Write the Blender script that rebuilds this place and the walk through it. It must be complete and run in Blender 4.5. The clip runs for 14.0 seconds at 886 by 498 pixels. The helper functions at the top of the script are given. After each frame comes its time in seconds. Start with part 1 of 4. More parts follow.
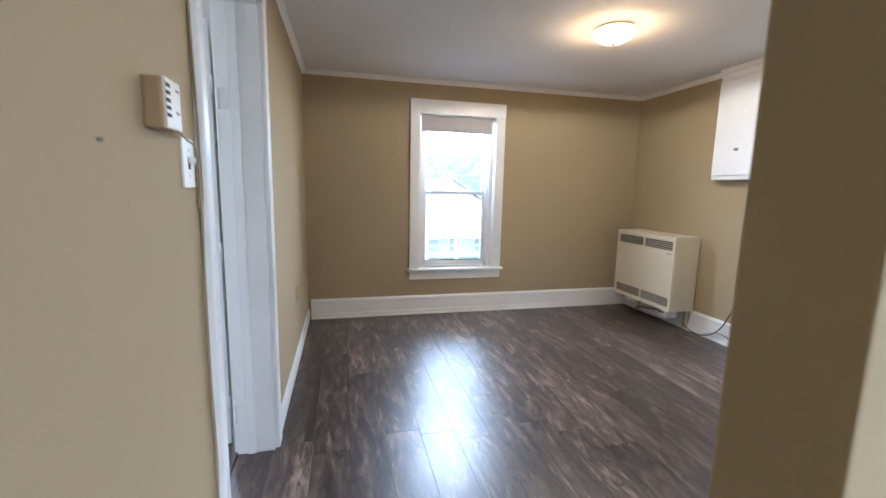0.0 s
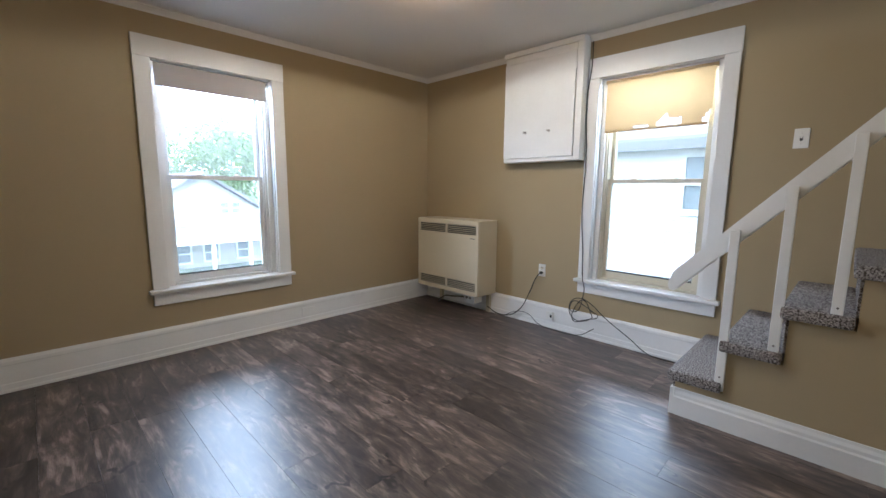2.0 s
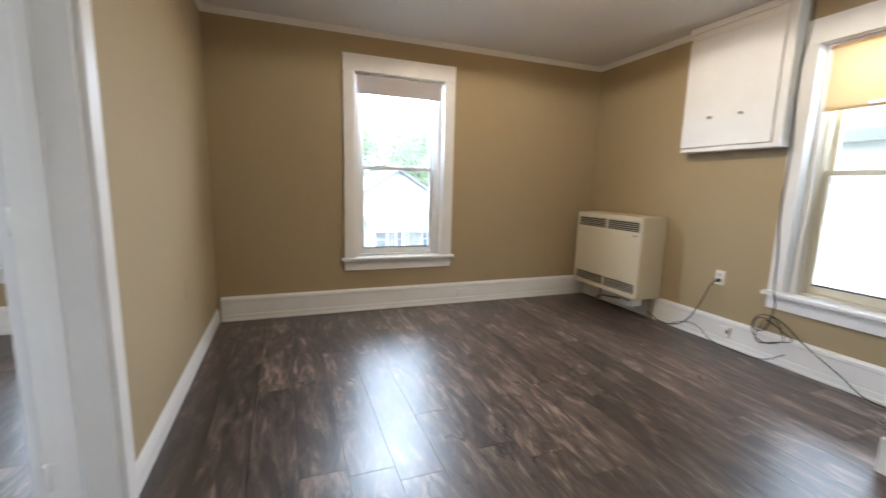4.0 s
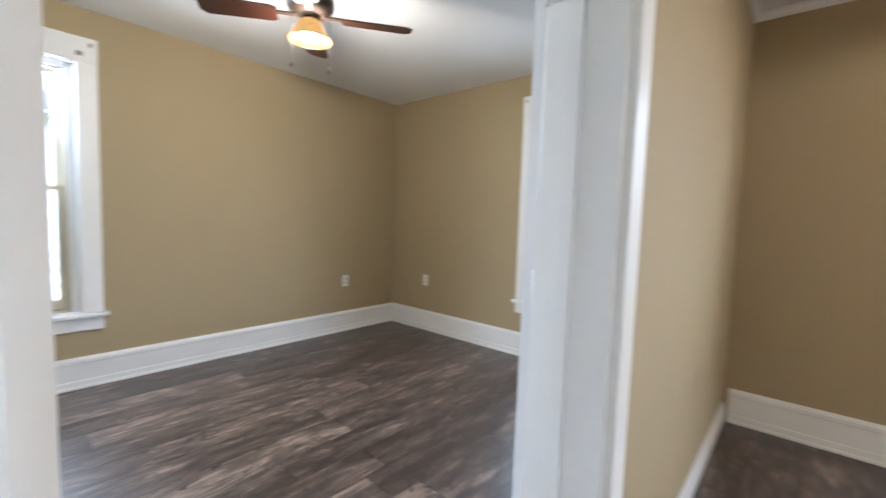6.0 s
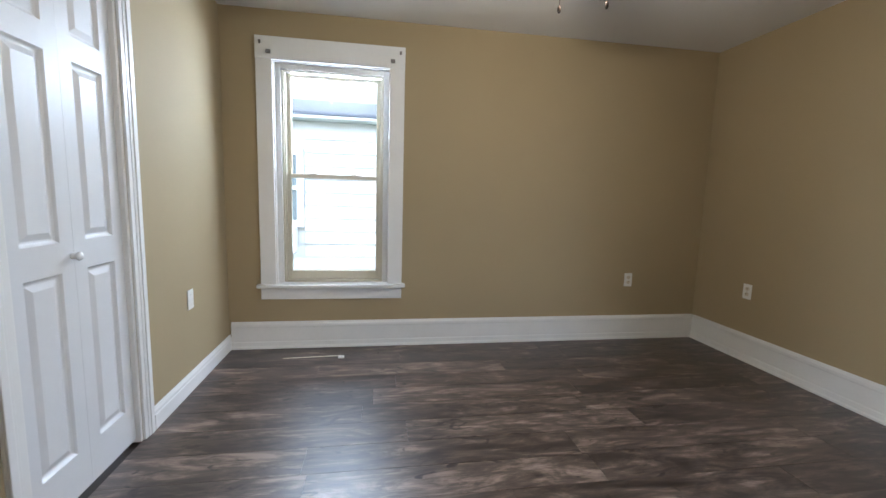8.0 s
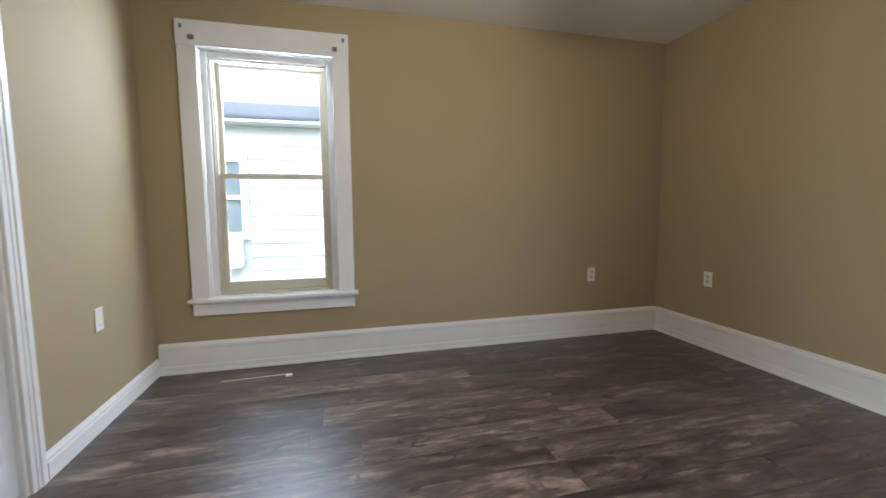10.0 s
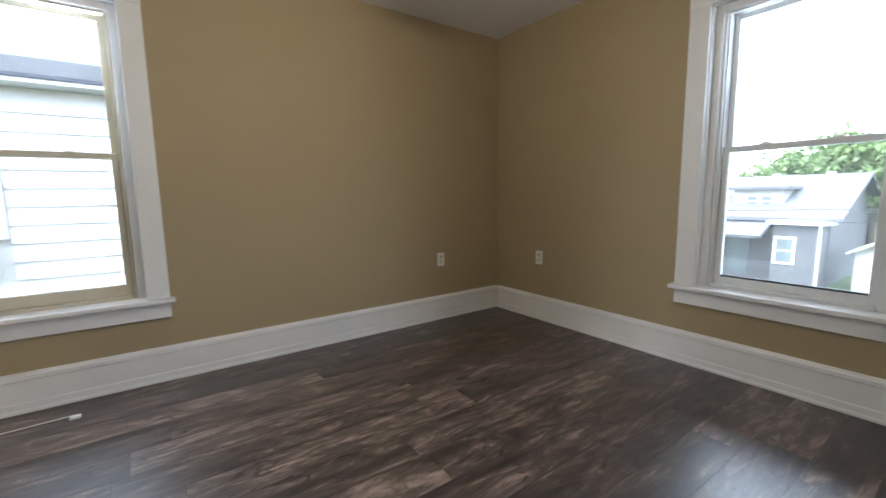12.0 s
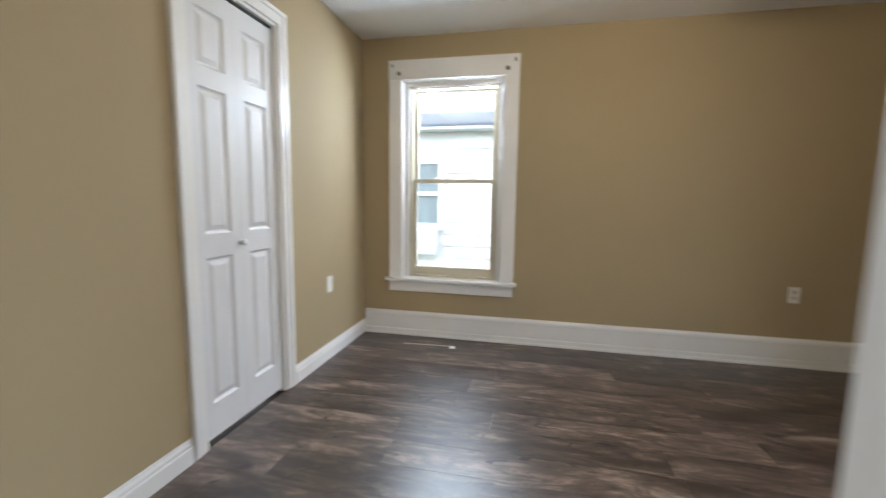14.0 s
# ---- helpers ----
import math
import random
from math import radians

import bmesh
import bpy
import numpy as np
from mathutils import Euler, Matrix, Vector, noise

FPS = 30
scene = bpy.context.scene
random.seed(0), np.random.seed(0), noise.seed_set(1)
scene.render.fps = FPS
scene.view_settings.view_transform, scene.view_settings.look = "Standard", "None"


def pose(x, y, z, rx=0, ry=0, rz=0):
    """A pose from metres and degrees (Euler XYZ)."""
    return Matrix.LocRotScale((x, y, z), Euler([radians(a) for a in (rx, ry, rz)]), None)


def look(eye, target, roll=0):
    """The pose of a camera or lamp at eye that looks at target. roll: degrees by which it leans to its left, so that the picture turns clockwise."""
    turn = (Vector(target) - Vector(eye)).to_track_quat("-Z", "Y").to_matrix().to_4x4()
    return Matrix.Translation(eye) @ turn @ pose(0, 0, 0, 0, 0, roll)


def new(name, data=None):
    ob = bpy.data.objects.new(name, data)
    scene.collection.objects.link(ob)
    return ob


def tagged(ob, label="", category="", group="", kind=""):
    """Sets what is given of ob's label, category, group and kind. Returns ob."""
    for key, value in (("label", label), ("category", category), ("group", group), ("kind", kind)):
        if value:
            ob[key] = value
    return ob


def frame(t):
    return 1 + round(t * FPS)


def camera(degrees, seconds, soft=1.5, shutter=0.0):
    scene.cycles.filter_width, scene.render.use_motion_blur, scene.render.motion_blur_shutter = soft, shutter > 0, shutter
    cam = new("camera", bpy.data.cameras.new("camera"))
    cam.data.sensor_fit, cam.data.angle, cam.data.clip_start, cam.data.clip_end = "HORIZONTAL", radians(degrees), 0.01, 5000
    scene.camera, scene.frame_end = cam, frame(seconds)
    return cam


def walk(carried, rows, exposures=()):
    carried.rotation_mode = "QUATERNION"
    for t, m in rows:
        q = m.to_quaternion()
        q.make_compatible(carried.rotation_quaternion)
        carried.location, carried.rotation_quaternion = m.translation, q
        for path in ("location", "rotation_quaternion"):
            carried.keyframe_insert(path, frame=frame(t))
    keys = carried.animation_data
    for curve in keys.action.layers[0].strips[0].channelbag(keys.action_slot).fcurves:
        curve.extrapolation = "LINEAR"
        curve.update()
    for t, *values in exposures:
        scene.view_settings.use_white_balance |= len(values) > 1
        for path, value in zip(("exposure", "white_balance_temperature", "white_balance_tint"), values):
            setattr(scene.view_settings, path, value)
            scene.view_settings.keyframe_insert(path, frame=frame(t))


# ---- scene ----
cam = camera(94.3, 14.0, soft=1.5, shutter=0.5)
PATH = [
    (0, (0.364, -0.101, 1.36), (0.833, 1.822, 1.07), 1.2),
    (0.5, (0.376, 0.08, 1.3), (0.908, 1.986, 1.009), 1.2),
    (1, (0.395, 0.319, 1.278), (1.217, 2.125, 1.028), 1.0),
    (1.5, (0.429, 0.533, 1.262), (1.596, 2.137, 1.009), 0.4),
    (2, (0.465, 0.665, 1.242), (1.868, 2.061, 0.956), 0.5),
    (4.5, (0.569, 0.429, 1.175), (0.872, 2.386, 0.895), 1.9),
    (5, (0.468, 0.676, 1.203), (0.285, 2.654, 0.976), 2.2),
    (5.5, (0.358, 0.902, 1.229), (-0.387, 2.751, 1.066), 1.7),
    (6, (0.295, 1.12, 1.204), (-1.012, 2.627, 1.056), 1.9),
    (6.5, (0.202, 1.252, 1.173), (-1.465, 2.346, 1.016), 2.1),
    (7, (0.085, 1.333, 1.178), (-1.769, 2.057, 0.975), 2.1),
    (7.5, (0.016, 1.43, 1.2), (-1.942, 1.749, 0.951), 1.7),
    (10, (-0.223, 1.576, 1.082), (-2.149, 2.079, 0.89), -0.4),
    (10.5, (-0.31, 1.592, 1.095), (-2.116, 2.421, 0.867), -0.5),
    (11, (-0.385, 1.584, 1.088), (-2.035, 2.686, 0.839), -0.6),
    (11.5, (-0.381, 1.642, 1.087), (-1.951, 2.852, 0.817), -0.9),
    (12, (-0.362, 1.637, 1.079), (-1.978, 2.787, 0.818), -0.8),
    (12.5, (-0.287, 1.633, 1.081), (-2.058, 2.534, 0.848), -0.7),
    (13, (-0.204, 1.624, 1.106), (-2.113, 2.173, 0.874), 0.0),
    (13.5, (-0.106, 1.662, 1.183), (-2.082, 1.786, 0.899), 0.9),
    (14, (0.078, 1.832, 1.154), (-1.864, 1.412, 0.922), 0.8),
]
walk(cam, [(t, look(eye, target, roll)) for t, eye, target, roll in PATH], [(0.0, 2.8, 5000, 9), (2.2, 2.3, 5150, 9), (4.5, 2.6, 5650, 9), (5.5, 2.7, 5350, 9), (6.0, 2.95, 5300, 9), (6.5, 2.5, 5050, 9), (7.5, 2.33, 5300, 9), (10.5, 2.25, 5600, 9), (11.5, 2.14, 5600, 9), (14.0, 2.27, 5850, 9)])

# ---- light ----
world = bpy.data.worlds.new("overcast_sky")
scene.world = world
world.use_nodes = True
wn = world.node_tree
wn.nodes.clear()
sky = wn.nodes.new("ShaderNodeTexSky")
sky.sky_type = 'NISHITA'
sky.sun_disc = False
sky.sun_elevation = radians(52)
sky.sun_rotation = radians(200)
sky.dust_density = 4.0
cloud = wn.nodes.new("ShaderNodeMix")
cloud.data_type = 'RGBA'
cloud.inputs[0].default_value = 0.72
cloud.inputs[7].default_value = (20.5, 21.2, 22.4, 1)
bg = wn.nodes.new("ShaderNodeBackground")
bg.inputs[1].default_value = 0.15
wo = wn.nodes.new("ShaderNodeOutputWorld")
wn.links.new(sky.outputs[0], cloud.inputs[6])
wn.links.new(cloud.outputs[2], bg.inputs[0])
wn.links.new(bg.outputs[0], wo.inputs[0])

sun_data = bpy.data.lights.new("sun", 'SUN')
sun_data.energy = 0.8
sun_data.angle = radians(25)
sun_data.color = (1.0, 0.96, 0.9)
sun = new("sun", sun_data)
sun.matrix_world = look((0, -20, 30), (0, 0, 0))


def lamp(name, at, watts, colour, radius):
    d = bpy.data.lights.new(name, 'POINT')
    d.energy = watts
    d.color = colour
    d.shadow_soft_size = radius
    o = new(name, d)
    o.location = at
    return o


dome = bpy.data.lights.new("dome_bulb", 'SPOT')
dome.energy = 15
dome.color = (1.0, 0.82, 0.60)
dome.spot_size = radians(176)
dome.spot_blend = 0.12
dome.shadow_soft_size = 0.10
new("dome_bulb", dome).location = (2.16, 2.51, 2.38)
lamp("dome_glow", (2.16, 2.51, 2.365), 2.5, (1.0, 0.58, 0.26), 0.06)
lamp("fan_bulb", (-1.68, 2.30, 2.125), 7.5, (1.0, 0.82, 0.60), 0.05)


def sky_portal(name, at, yaw, w, h):
    d = bpy.data.lights.new(name, 'AREA')
    d.shape = 'RECTANGLE'
    d.size, d.size_y = w, h
    d.cycles.is_portal = True
    o = new(name, d)
    o.matrix_world = pose(*at, 90, 0, yaw)
    return o


sky_portal("window_portal", (1.557, 4.45, 1.32), 180, 0.8, 1.65)
sky_portal("window_portal", (3.97, 1.777, 1.32), 90, 0.8, 1.65)
sky_portal("window_portal", (-3.47, 1.172, 1.32), -90, 0.8, 1.65)
# Portal for the unseen opening added in the south wall.
sky_portal("window_portal", (2.6, -2.75, 1.4), 0, 1.4, 1.6)
sky_portal("window_portal", (-1.07, 4.55, 1.32), 180, 0.8, 1.65)


def opening_fill(at, yaw, watts, colour=(0.86, 0.93, 1.0)):
    """Added lamp in a window's head, leaning into the room, to boost sky light."""
    d = bpy.data.lights.new("opening_fill", 'AREA')
    d.shape = 'RECTANGLE'
    d.size, d.size_y = 0.66, 0.22
    d.energy = watts
    d.color = colour
    o = new("opening_fill", d)
    o.matrix_world = pose(*at, 90 - 30, 0, yaw)
    return o


# Fill lamps added in the openings; the windows hold no such lamps.
opening_fill((1.557, 4.40, 2.00), 180, 7)
opening_fill((3.95, 1.777, 2.00), 90, 5.5)
opening_fill((-3.45, 1.172, 2.00), -90, 9)
opening_fill((-1.07, 4.53, 2.00), 180, 2.0)
# Warm fill in the unseen south opening, added to brighten the entry wall.
opening_fill((2.4, -2.66, 2.05), 0, 10, (1.0, 0.93, 0.82))


# ---- materials ----
def material(name, base, rough=0.5, metal=0.0, vary=0.06, scale=3.0, fine=60.0, bump=0.05, coat=0.0, per_object=0.0):
    """Principled surface with broad stains, fine grain and a little relief."""
    m = bpy.data.materials.new(name)
    m.use_nodes = True
    nt = m.node_tree
    p = nt.nodes["Principled BSDF"]
    p.inputs["Metallic"].default_value = metal
    p.inputs["Coat Weight"].default_value = coat
    tc = nt.nodes.new("ShaderNodeTexCoord")
    big = nt.nodes.new("ShaderNodeTexNoise")
    big.inputs["Scale"].default_value = scale
    big.inputs["Detail"].default_value = 5
    small = nt.nodes.new("ShaderNodeTexNoise")
    small.inputs["Scale"].default_value = fine
    small.inputs["Detail"].default_value = 3
    nt.links.new(tc.outputs["Object"], big.inputs["Vector"])
    nt.links.new(tc.outputs["Object"], small.inputs["Vector"])
    add = nt.nodes.new("ShaderNodeMath")
    add.operation = 'MULTIPLY_ADD'
    nt.links.new(small.outputs[0], add.inputs[0])
    add.inputs[1].default_value = 0.4
    nt.links.new(big.outputs[0], add.inputs[2])
    mp = nt.nodes.new("ShaderNodeMapRange")
    mp.inputs[1].default_value, mp.inputs[2].default_value = 0.35, 1.05
    mp.inputs[3].default_value, mp.inputs[4].default_value = 1 - vary, 1 + vary
    nt.links.new(add.outputs[0], mp.inputs[0])
    mul = nt.nodes.new("ShaderNodeVectorMath")
    mul.operation = 'SCALE'
    mul.inputs[0].default_value = base
    nt.links.new(mp.outputs[0], mul.inputs["Scale"])
    nt.links.new(mul.outputs[0], p.inputs["Base Color"])
    rr = nt.nodes.new("ShaderNodeMapRange")
    rr.inputs[3].default_value, rr.inputs[4].default_value = max(rough - 0.06, 0.02), min(rough + 0.06, 1)
    nt.links.new(big.outputs[0], rr.inputs[0])
    nt.links.new(rr.outputs[0], p.inputs["Roughness"])
    if bump:
        b = nt.nodes.new("ShaderNodeBump")
        b.inputs["Strength"].default_value = bump
        b.inputs["Distance"].default_value = 0.002
        nt.links.new(small.outputs[0], b.inputs["Height"])
        nt.links.new(b.outputs[0], p.inputs["Normal"])
    return m


def plank_material():
    """Dark grey-brown rustic laminate: long grain, pale weathered streaks, knots; each plank its own cut."""
    m = bpy.data.materials.new("rustic_laminate")
    m.use_nodes = True
    nt = m.node_tree
    N, L = nt.nodes.new, nt.links.new
    p = nt.nodes["Principled BSDF"]
    tc, oi = N("ShaderNodeTexCoord"), N("ShaderNodeObjectInfo")
    off = N("ShaderNodeCombineXYZ")
    k = N("ShaderNodeMath")
    k.operation = 'MULTIPLY'
    k.inputs[1].default_value = 37.0
    L(oi.outputs["Random"], k.inputs[0])
    for i in range(3):
        L(k.outputs[0], off.inputs[i])
    va = N("ShaderNodeVectorMath")
    L(tc.outputs["Object"], va.inputs[0])
    L(off.outputs[0], va.inputs[1])

    def noise_tex(sx, sy, scale, detail, dist=0.0, rough=0.55):
        mp = N("ShaderNodeMapping")
        mp.inputs["Scale"].default_value = (sx, sy, 1)
        L(va.outputs[0], mp.inputs["Vector"])
        n = N("ShaderNodeTexNoise")
        n.inputs["Scale"].default_value = scale
        n.inputs["Detail"].default_value = detail
        n.inputs["Roughness"].default_value = rough
        n.inputs["Distortion"].default_value = dist
        L(mp.outputs[0], n.inputs["Vector"])
        return n
    streak = noise_tex(8, 1.7, 1.6, 7, 1.6, 0.66)
    grain = noise_tex(80, 4.0, 2.0, 4, 0.6, 0.6)
    blotch = noise_tex(5.0, 1.15, 1.7, 5, 1.4, 0.6)
    knots = noise_tex(7, 3.2, 2.1, 2, 1.6, 0.4)

    def madd(x, k, y):
        n = N("ShaderNodeMath")
        n.operation = 'MULTIPLY_ADD'
        L(x, n.inputs[0])
        n.inputs[1].default_value = k
        if y is not None:
            L(y, n.inputs[2])
        else:
            n.inputs[2].default_value = 0
        return n.outputs[0]
    kn = N("ShaderNodeMapRange")
    kn.inputs[1].default_value, kn.inputs[2].default_value = 0.66, 0.78
    L(knots.outputs[0], kn.inputs[0])
    total = madd(streak.outputs[0], 0.70, madd(grain.outputs[0], 0.18, madd(blotch.outputs[0], 0.60, madd(oi.outputs["Random"], 0.10, madd(kn.outputs[0], -0.30, None)))))
    mr = N("ShaderNodeMapRange")
    mr.inputs[1].default_value, mr.inputs[2].default_value = 0.57, 0.98
    L(total, mr.inputs[0])
    r = N("ShaderNodeValToRGB")
    e = r.color_ramp.elements
    e[0].position, e[0].color = 0.0, (0.013, 0.0085, 0.0068, 1)
    e[1].position, e[1].color = 1.0, (0.27, 0.205, 0.162, 1)
    for pos, c in ((0.35, (0.036, 0.0250, 0.0200, 1)), (0.65, (0.090, 0.063, 0.049, 1))):
        e.new(pos).color = c
    L(mr.outputs[0], r.inputs[0])
    L(r.outputs[0], p.inputs["Base Color"])
    rr = N("ShaderNodeMapRange")
    rr.inputs[3].default_value, rr.inputs[4].default_value = 0.29, 0.40
    p.inputs["IOR"].default_value = 1.7
    L(streak.outputs[0], rr.inputs[0])
    L(rr.outputs[0], p.inputs["Roughness"])
    b = N("ShaderNodeBump")
    b.inputs["Strength"].default_value = 0.12
    b.inputs["Distance"].default_value = 0.001
    L(grain.outputs[0], b.inputs["Height"])
    L(b.outputs[0], p.inputs["Normal"])
    return m


def carpet_material():
    m = material("speckled_carpet", (0.30, 0.27, 0.25), 0.95, fine=90, vary=0.2, bump=0.8)
    nt = m.node_tree
    p = nt.nodes["Principled BSDF"]
    tc = nt.nodes.new("ShaderNodeTexCoord")
    n = nt.nodes.new("ShaderNodeTexNoise")
    n.inputs["Scale"].default_value = 120
    n.inputs["Detail"].default_value = 2
    nt.links.new(tc.outputs["Object"], n.inputs["Vector"])
    r = nt.nodes.new("ShaderNodeValToRGB")
    r.color_ramp.elements[0].position, r.color_ramp.elements[0].color = 0.38, (0.055, 0.045, 0.040, 1)
    r.color_ramp.elements[1].position, r.color_ramp.elements[1].color = 0.62, (0.36, 0.33, 0.31, 1)
    nt.links.new(n.outputs[0], r.inputs[0])
    nt.links.new(r.outputs[0], p.inputs["Base Color"])
    for b in nt.nodes:
        if b.type == 'BUMP':
            b.inputs["Distance"].default_value = 0.006
            nt.links.new(n.outputs[0], b.inputs["Height"])
    return m


def glass_material(haze):
    """Clear pane with an uneven translucent film mixed in to imitate washed-out daylight glare."""
    m = bpy.data.materials.new("window_glass")
    m.use_nodes = True
    nt = m.node_tree
    nt.nodes.clear()
    N, L = nt.nodes.new, nt.links.new
    t = N("ShaderNodeBsdfTransparent")
    t.inputs[0].default_value = (0.93, 0.95, 0.95, 1)
    # Translucent share that puts the outdoor glare into the pane.
    glare_veil = N("ShaderNodeBsdfTranslucent")
    glare_veil.inputs[0].default_value = (0.9, 0.9, 0.9, 1)
    tc, n, mr = N("ShaderNodeTexCoord"), N("ShaderNodeTexNoise"), N("ShaderNodeMapRange")
    n.inputs["Scale"].default_value = 5.0
    n.inputs["Detail"].default_value = 6
    mr.inputs[3].default_value, mr.inputs[4].default_value = haze * 0.7, haze * 1.3
    L(tc.outputs["Object"], n.inputs["Vector"])
    L(n.outputs[0], mr.inputs[0])
    d = N("ShaderNodeMixShader")
    L(mr.outputs[0], d.inputs[0])
    L(t.outputs[0], d.inputs[1])
    L(glare_veil.outputs[0], d.inputs[2])
    g = N("ShaderNodeBsdfGlossy")
    g.inputs["Roughness"].default_value = 0.02
    f = N("ShaderNodeFresnel")
    f.inputs[0].default_value = 1.45
    x = N("ShaderNodeMixShader")
    o = N("ShaderNodeOutputMaterial")
    L(f.outputs[0], x.inputs[0])
    L(d.outputs[0], x.inputs[1])
    L(g.outputs[0], x.inputs[2])
    L(x.outputs[0], o.inputs[0])
    return m


def glow_material(name, base, colour, strength):
    m = material(name, base, 0.3, vary=0.03, bump=0)
    p = m.node_tree.nodes["Principled BSDF"]
    p.inputs["Emission Color"].default_value = (*colour, 1)
    p.inputs["Emission Strength"].default_value = strength
    return m


def shade_material():
    m = material("aged_shade_cloth", (0.64, 0.47, 0.25), 0.8, vary=0.08, fine=220, bump=0.1)
    p = m.node_tree.nodes["Principled BSDF"]
    p.inputs["Transmission Weight"].default_value = 0.0
    p.inputs["Subsurface Weight"].default_value = 0.0
    nt = m.node_tree
    tr = nt.nodes.new("ShaderNodeBsdfTranslucent")
    tr.inputs[0].default_value = (0.76, 0.54, 0.26, 1)
    x = nt.nodes.new("ShaderNodeMixShader")
    x.inputs[0].default_value = 0.07
    o = nt.nodes["Material Output"]
    nt.links.new(p.outputs[0], x.inputs[1])
    nt.links.new(tr.outputs[0], x.inputs[2])
    nt.links.new(x.outputs[0], o.inputs[0])
    return m


WALL = material("tan_wall_paint", (0.358, 0.284, 0.164), 0.82, vary=0.05, scale=1.3, fine=140, bump=0.12)
TRIM = material("white_trim_paint", (0.74, 0.735, 0.72), 0.34, vary=0.05, scale=4, fine=45, bump=0.06)
DOORW = material("white_door_paint", (0.66, 0.665, 0.675), 0.44, vary=0.03, scale=5, fine=70, bump=0.05)
CEIL = material("flat_ceiling_paint", (0.72, 0.71, 0.70), 0.9, vary=0.035, scale=1.2, fine=110, bump=0.15)
ALMOND = material("almond_vinyl", (0.56, 0.52, 0.41), 0.45, vary=0.05, scale=6, bump=0.03)
VINYL = material("white_vinyl", (0.72, 0.73, 0.73), 0.38, vary=0.04, scale=6, bump=0.03)
SUBFLOOR = material("dark_joint", (0.02, 0.016, 0.014), 0.8)
PLANK = plank_material()
CARPET = carpet_material()
CREAM = material("cream_enamel", (0.60, 0.54, 0.40), 0.38, vary=0.03, scale=4, fine=120, bump=0.03)
# Near-black; puts the shade inside slots and grilles into the colour.
DARK = material("dark_gap_shade", (0.012, 0.011, 0.010), 0.7)
BLACK = material("black_rubber", (0.02, 0.02, 0.02), 0.5, fine=120)
METAL = material("brushed_nickel", (0.55, 0.53, 0.50), 0.32, metal=1.0, fine=200)
DULL = material("dull_grey_metal", (0.20, 0.19, 0.18), 0.45, metal=0.6, fine=150, vary=0.2)
BRONZE = material("oil_rubbed_bronze", (0.035, 0.022, 0.016), 0.35, metal=0.6, fine=90, vary=0.2)
MAHOGANY = material("dark_mahogany_blade", (0.030, 0.010, 0.006), 0.32, vary=0.35, scale=12, fine=80, bump=0.05)
PLATE = material("white_plastic_plate", (0.74, 0.73, 0.69), 0.3, vary=0.02, bump=0)
BEIGE = material("beige_plastic", (0.27, 0.175, 0.085), 0.42, vary=0.04, bump=0.02)
IVORY = material("ivory_plastic", (0.62, 0.56, 0.44), 0.42, vary=0.04, bump=0.02)
BLIND = material("grey_roller_blind", (0.44, 0.41, 0.40), 0.75, vary=0.05, fine=240, bump=0.08)
SHADE = shade_material()
CORD = material("old_tan_wire", (0.30, 0.23, 0.15), 0.6)
DOME = glow_material("lit_alabaster_glass", (0.85, 0.72, 0.52), (1.0, 0.66, 0.28), 0.75)
BELL = glow_material("lit_amber_glass", (0.11, 0.050, 0.012), (1.0, 0.50, 0.14), 0.11)
BULB = glow_material("lit_bulb", (0.9, 0.85, 0.7), (1.0, 0.78, 0.48), 4.0)


# ---- mesh helpers ----
def bx(bm, x0, x1, y0, y1, z0, z1, bevel=0.0, m=None):
    """Adds a box to bm, its edges rounded by bevel."""
    r = bmesh.ops.create_cube(bm, size=1)
    vs = r["verts"]
    mat = Matrix.Translation(((x0 + x1) / 2, (y0 + y1) / 2, (z0 + z1) / 2)) @ Matrix.Diagonal((abs(x1 - x0), abs(y1 - y0), abs(z1 - z0), 1))
    if m is not None:
        mat = m @ mat
    bmesh.ops.transform(bm, matrix=mat, verts=vs)
    if bevel:
        es = list({e for v in vs for e in v.link_edges})
        bmesh.ops.bevel(bm, geom=es, offset=bevel, segments=2, affect='EDGES', profile=0.6)
    return bm


def box(x0, x1, y0, y1, z0, z1, bevel=0.0):
    return bx(bmesh.new(), x0, x1, y0, y1, z0, z1, bevel)


def spin(profile, n=28, bm=None, m=None, caps=True):
    """A turned shape round z from (radius, z) pairs."""
    bm = bm or bmesh.new()
    rings = []
    for r, z in profile:
        rings.append([bm.verts.new((m or Matrix()) @ Vector((r * math.cos(2 * math.pi * i / n), r * math.sin(2 * math.pi * i / n), z))) for i in range(n)])
    for a, b in zip(rings, rings[1:]):
        for i in range(n):
            bm.faces.new((a[i], a[(i + 1) % n], b[(i + 1) % n], b[i]))
    for ring, flip in ((rings[0], True), (rings[-1], False)) if caps else ():
        try:
            bm.faces.new(ring[::-1] if flip else ring)
        except ValueError:
            pass
    bmesh.ops.recalc_face_normals(bm, faces=bm.faces)
    for f in bm.faces:
        f.smooth = len(f.verts) == 4
    return bm


def sweep(profile, a, b, out):
    """A moulding: (outward, up) profile run from a to b, outward along the unit vector out."""
    bm = bmesh.new()
    a, b, out = Vector(a), Vector(b), Vector(out)
    ends = [[bm.verts.new(p + out * u + Vector((0, 0, w))) for u, w in profile] for p in (a, b)]
    n = len(profile)
    for i in range(n):
        bm.faces.new((ends[0][i], ends[0][(i + 1) % n], ends[1][(i + 1) % n], ends[1][i]))
    bm.faces.new(ends[0][::-1])
    bm.faces.new(ends[1])
    bmesh.ops.recalc_face_normals(bm, faces=bm.faces)
    return bm


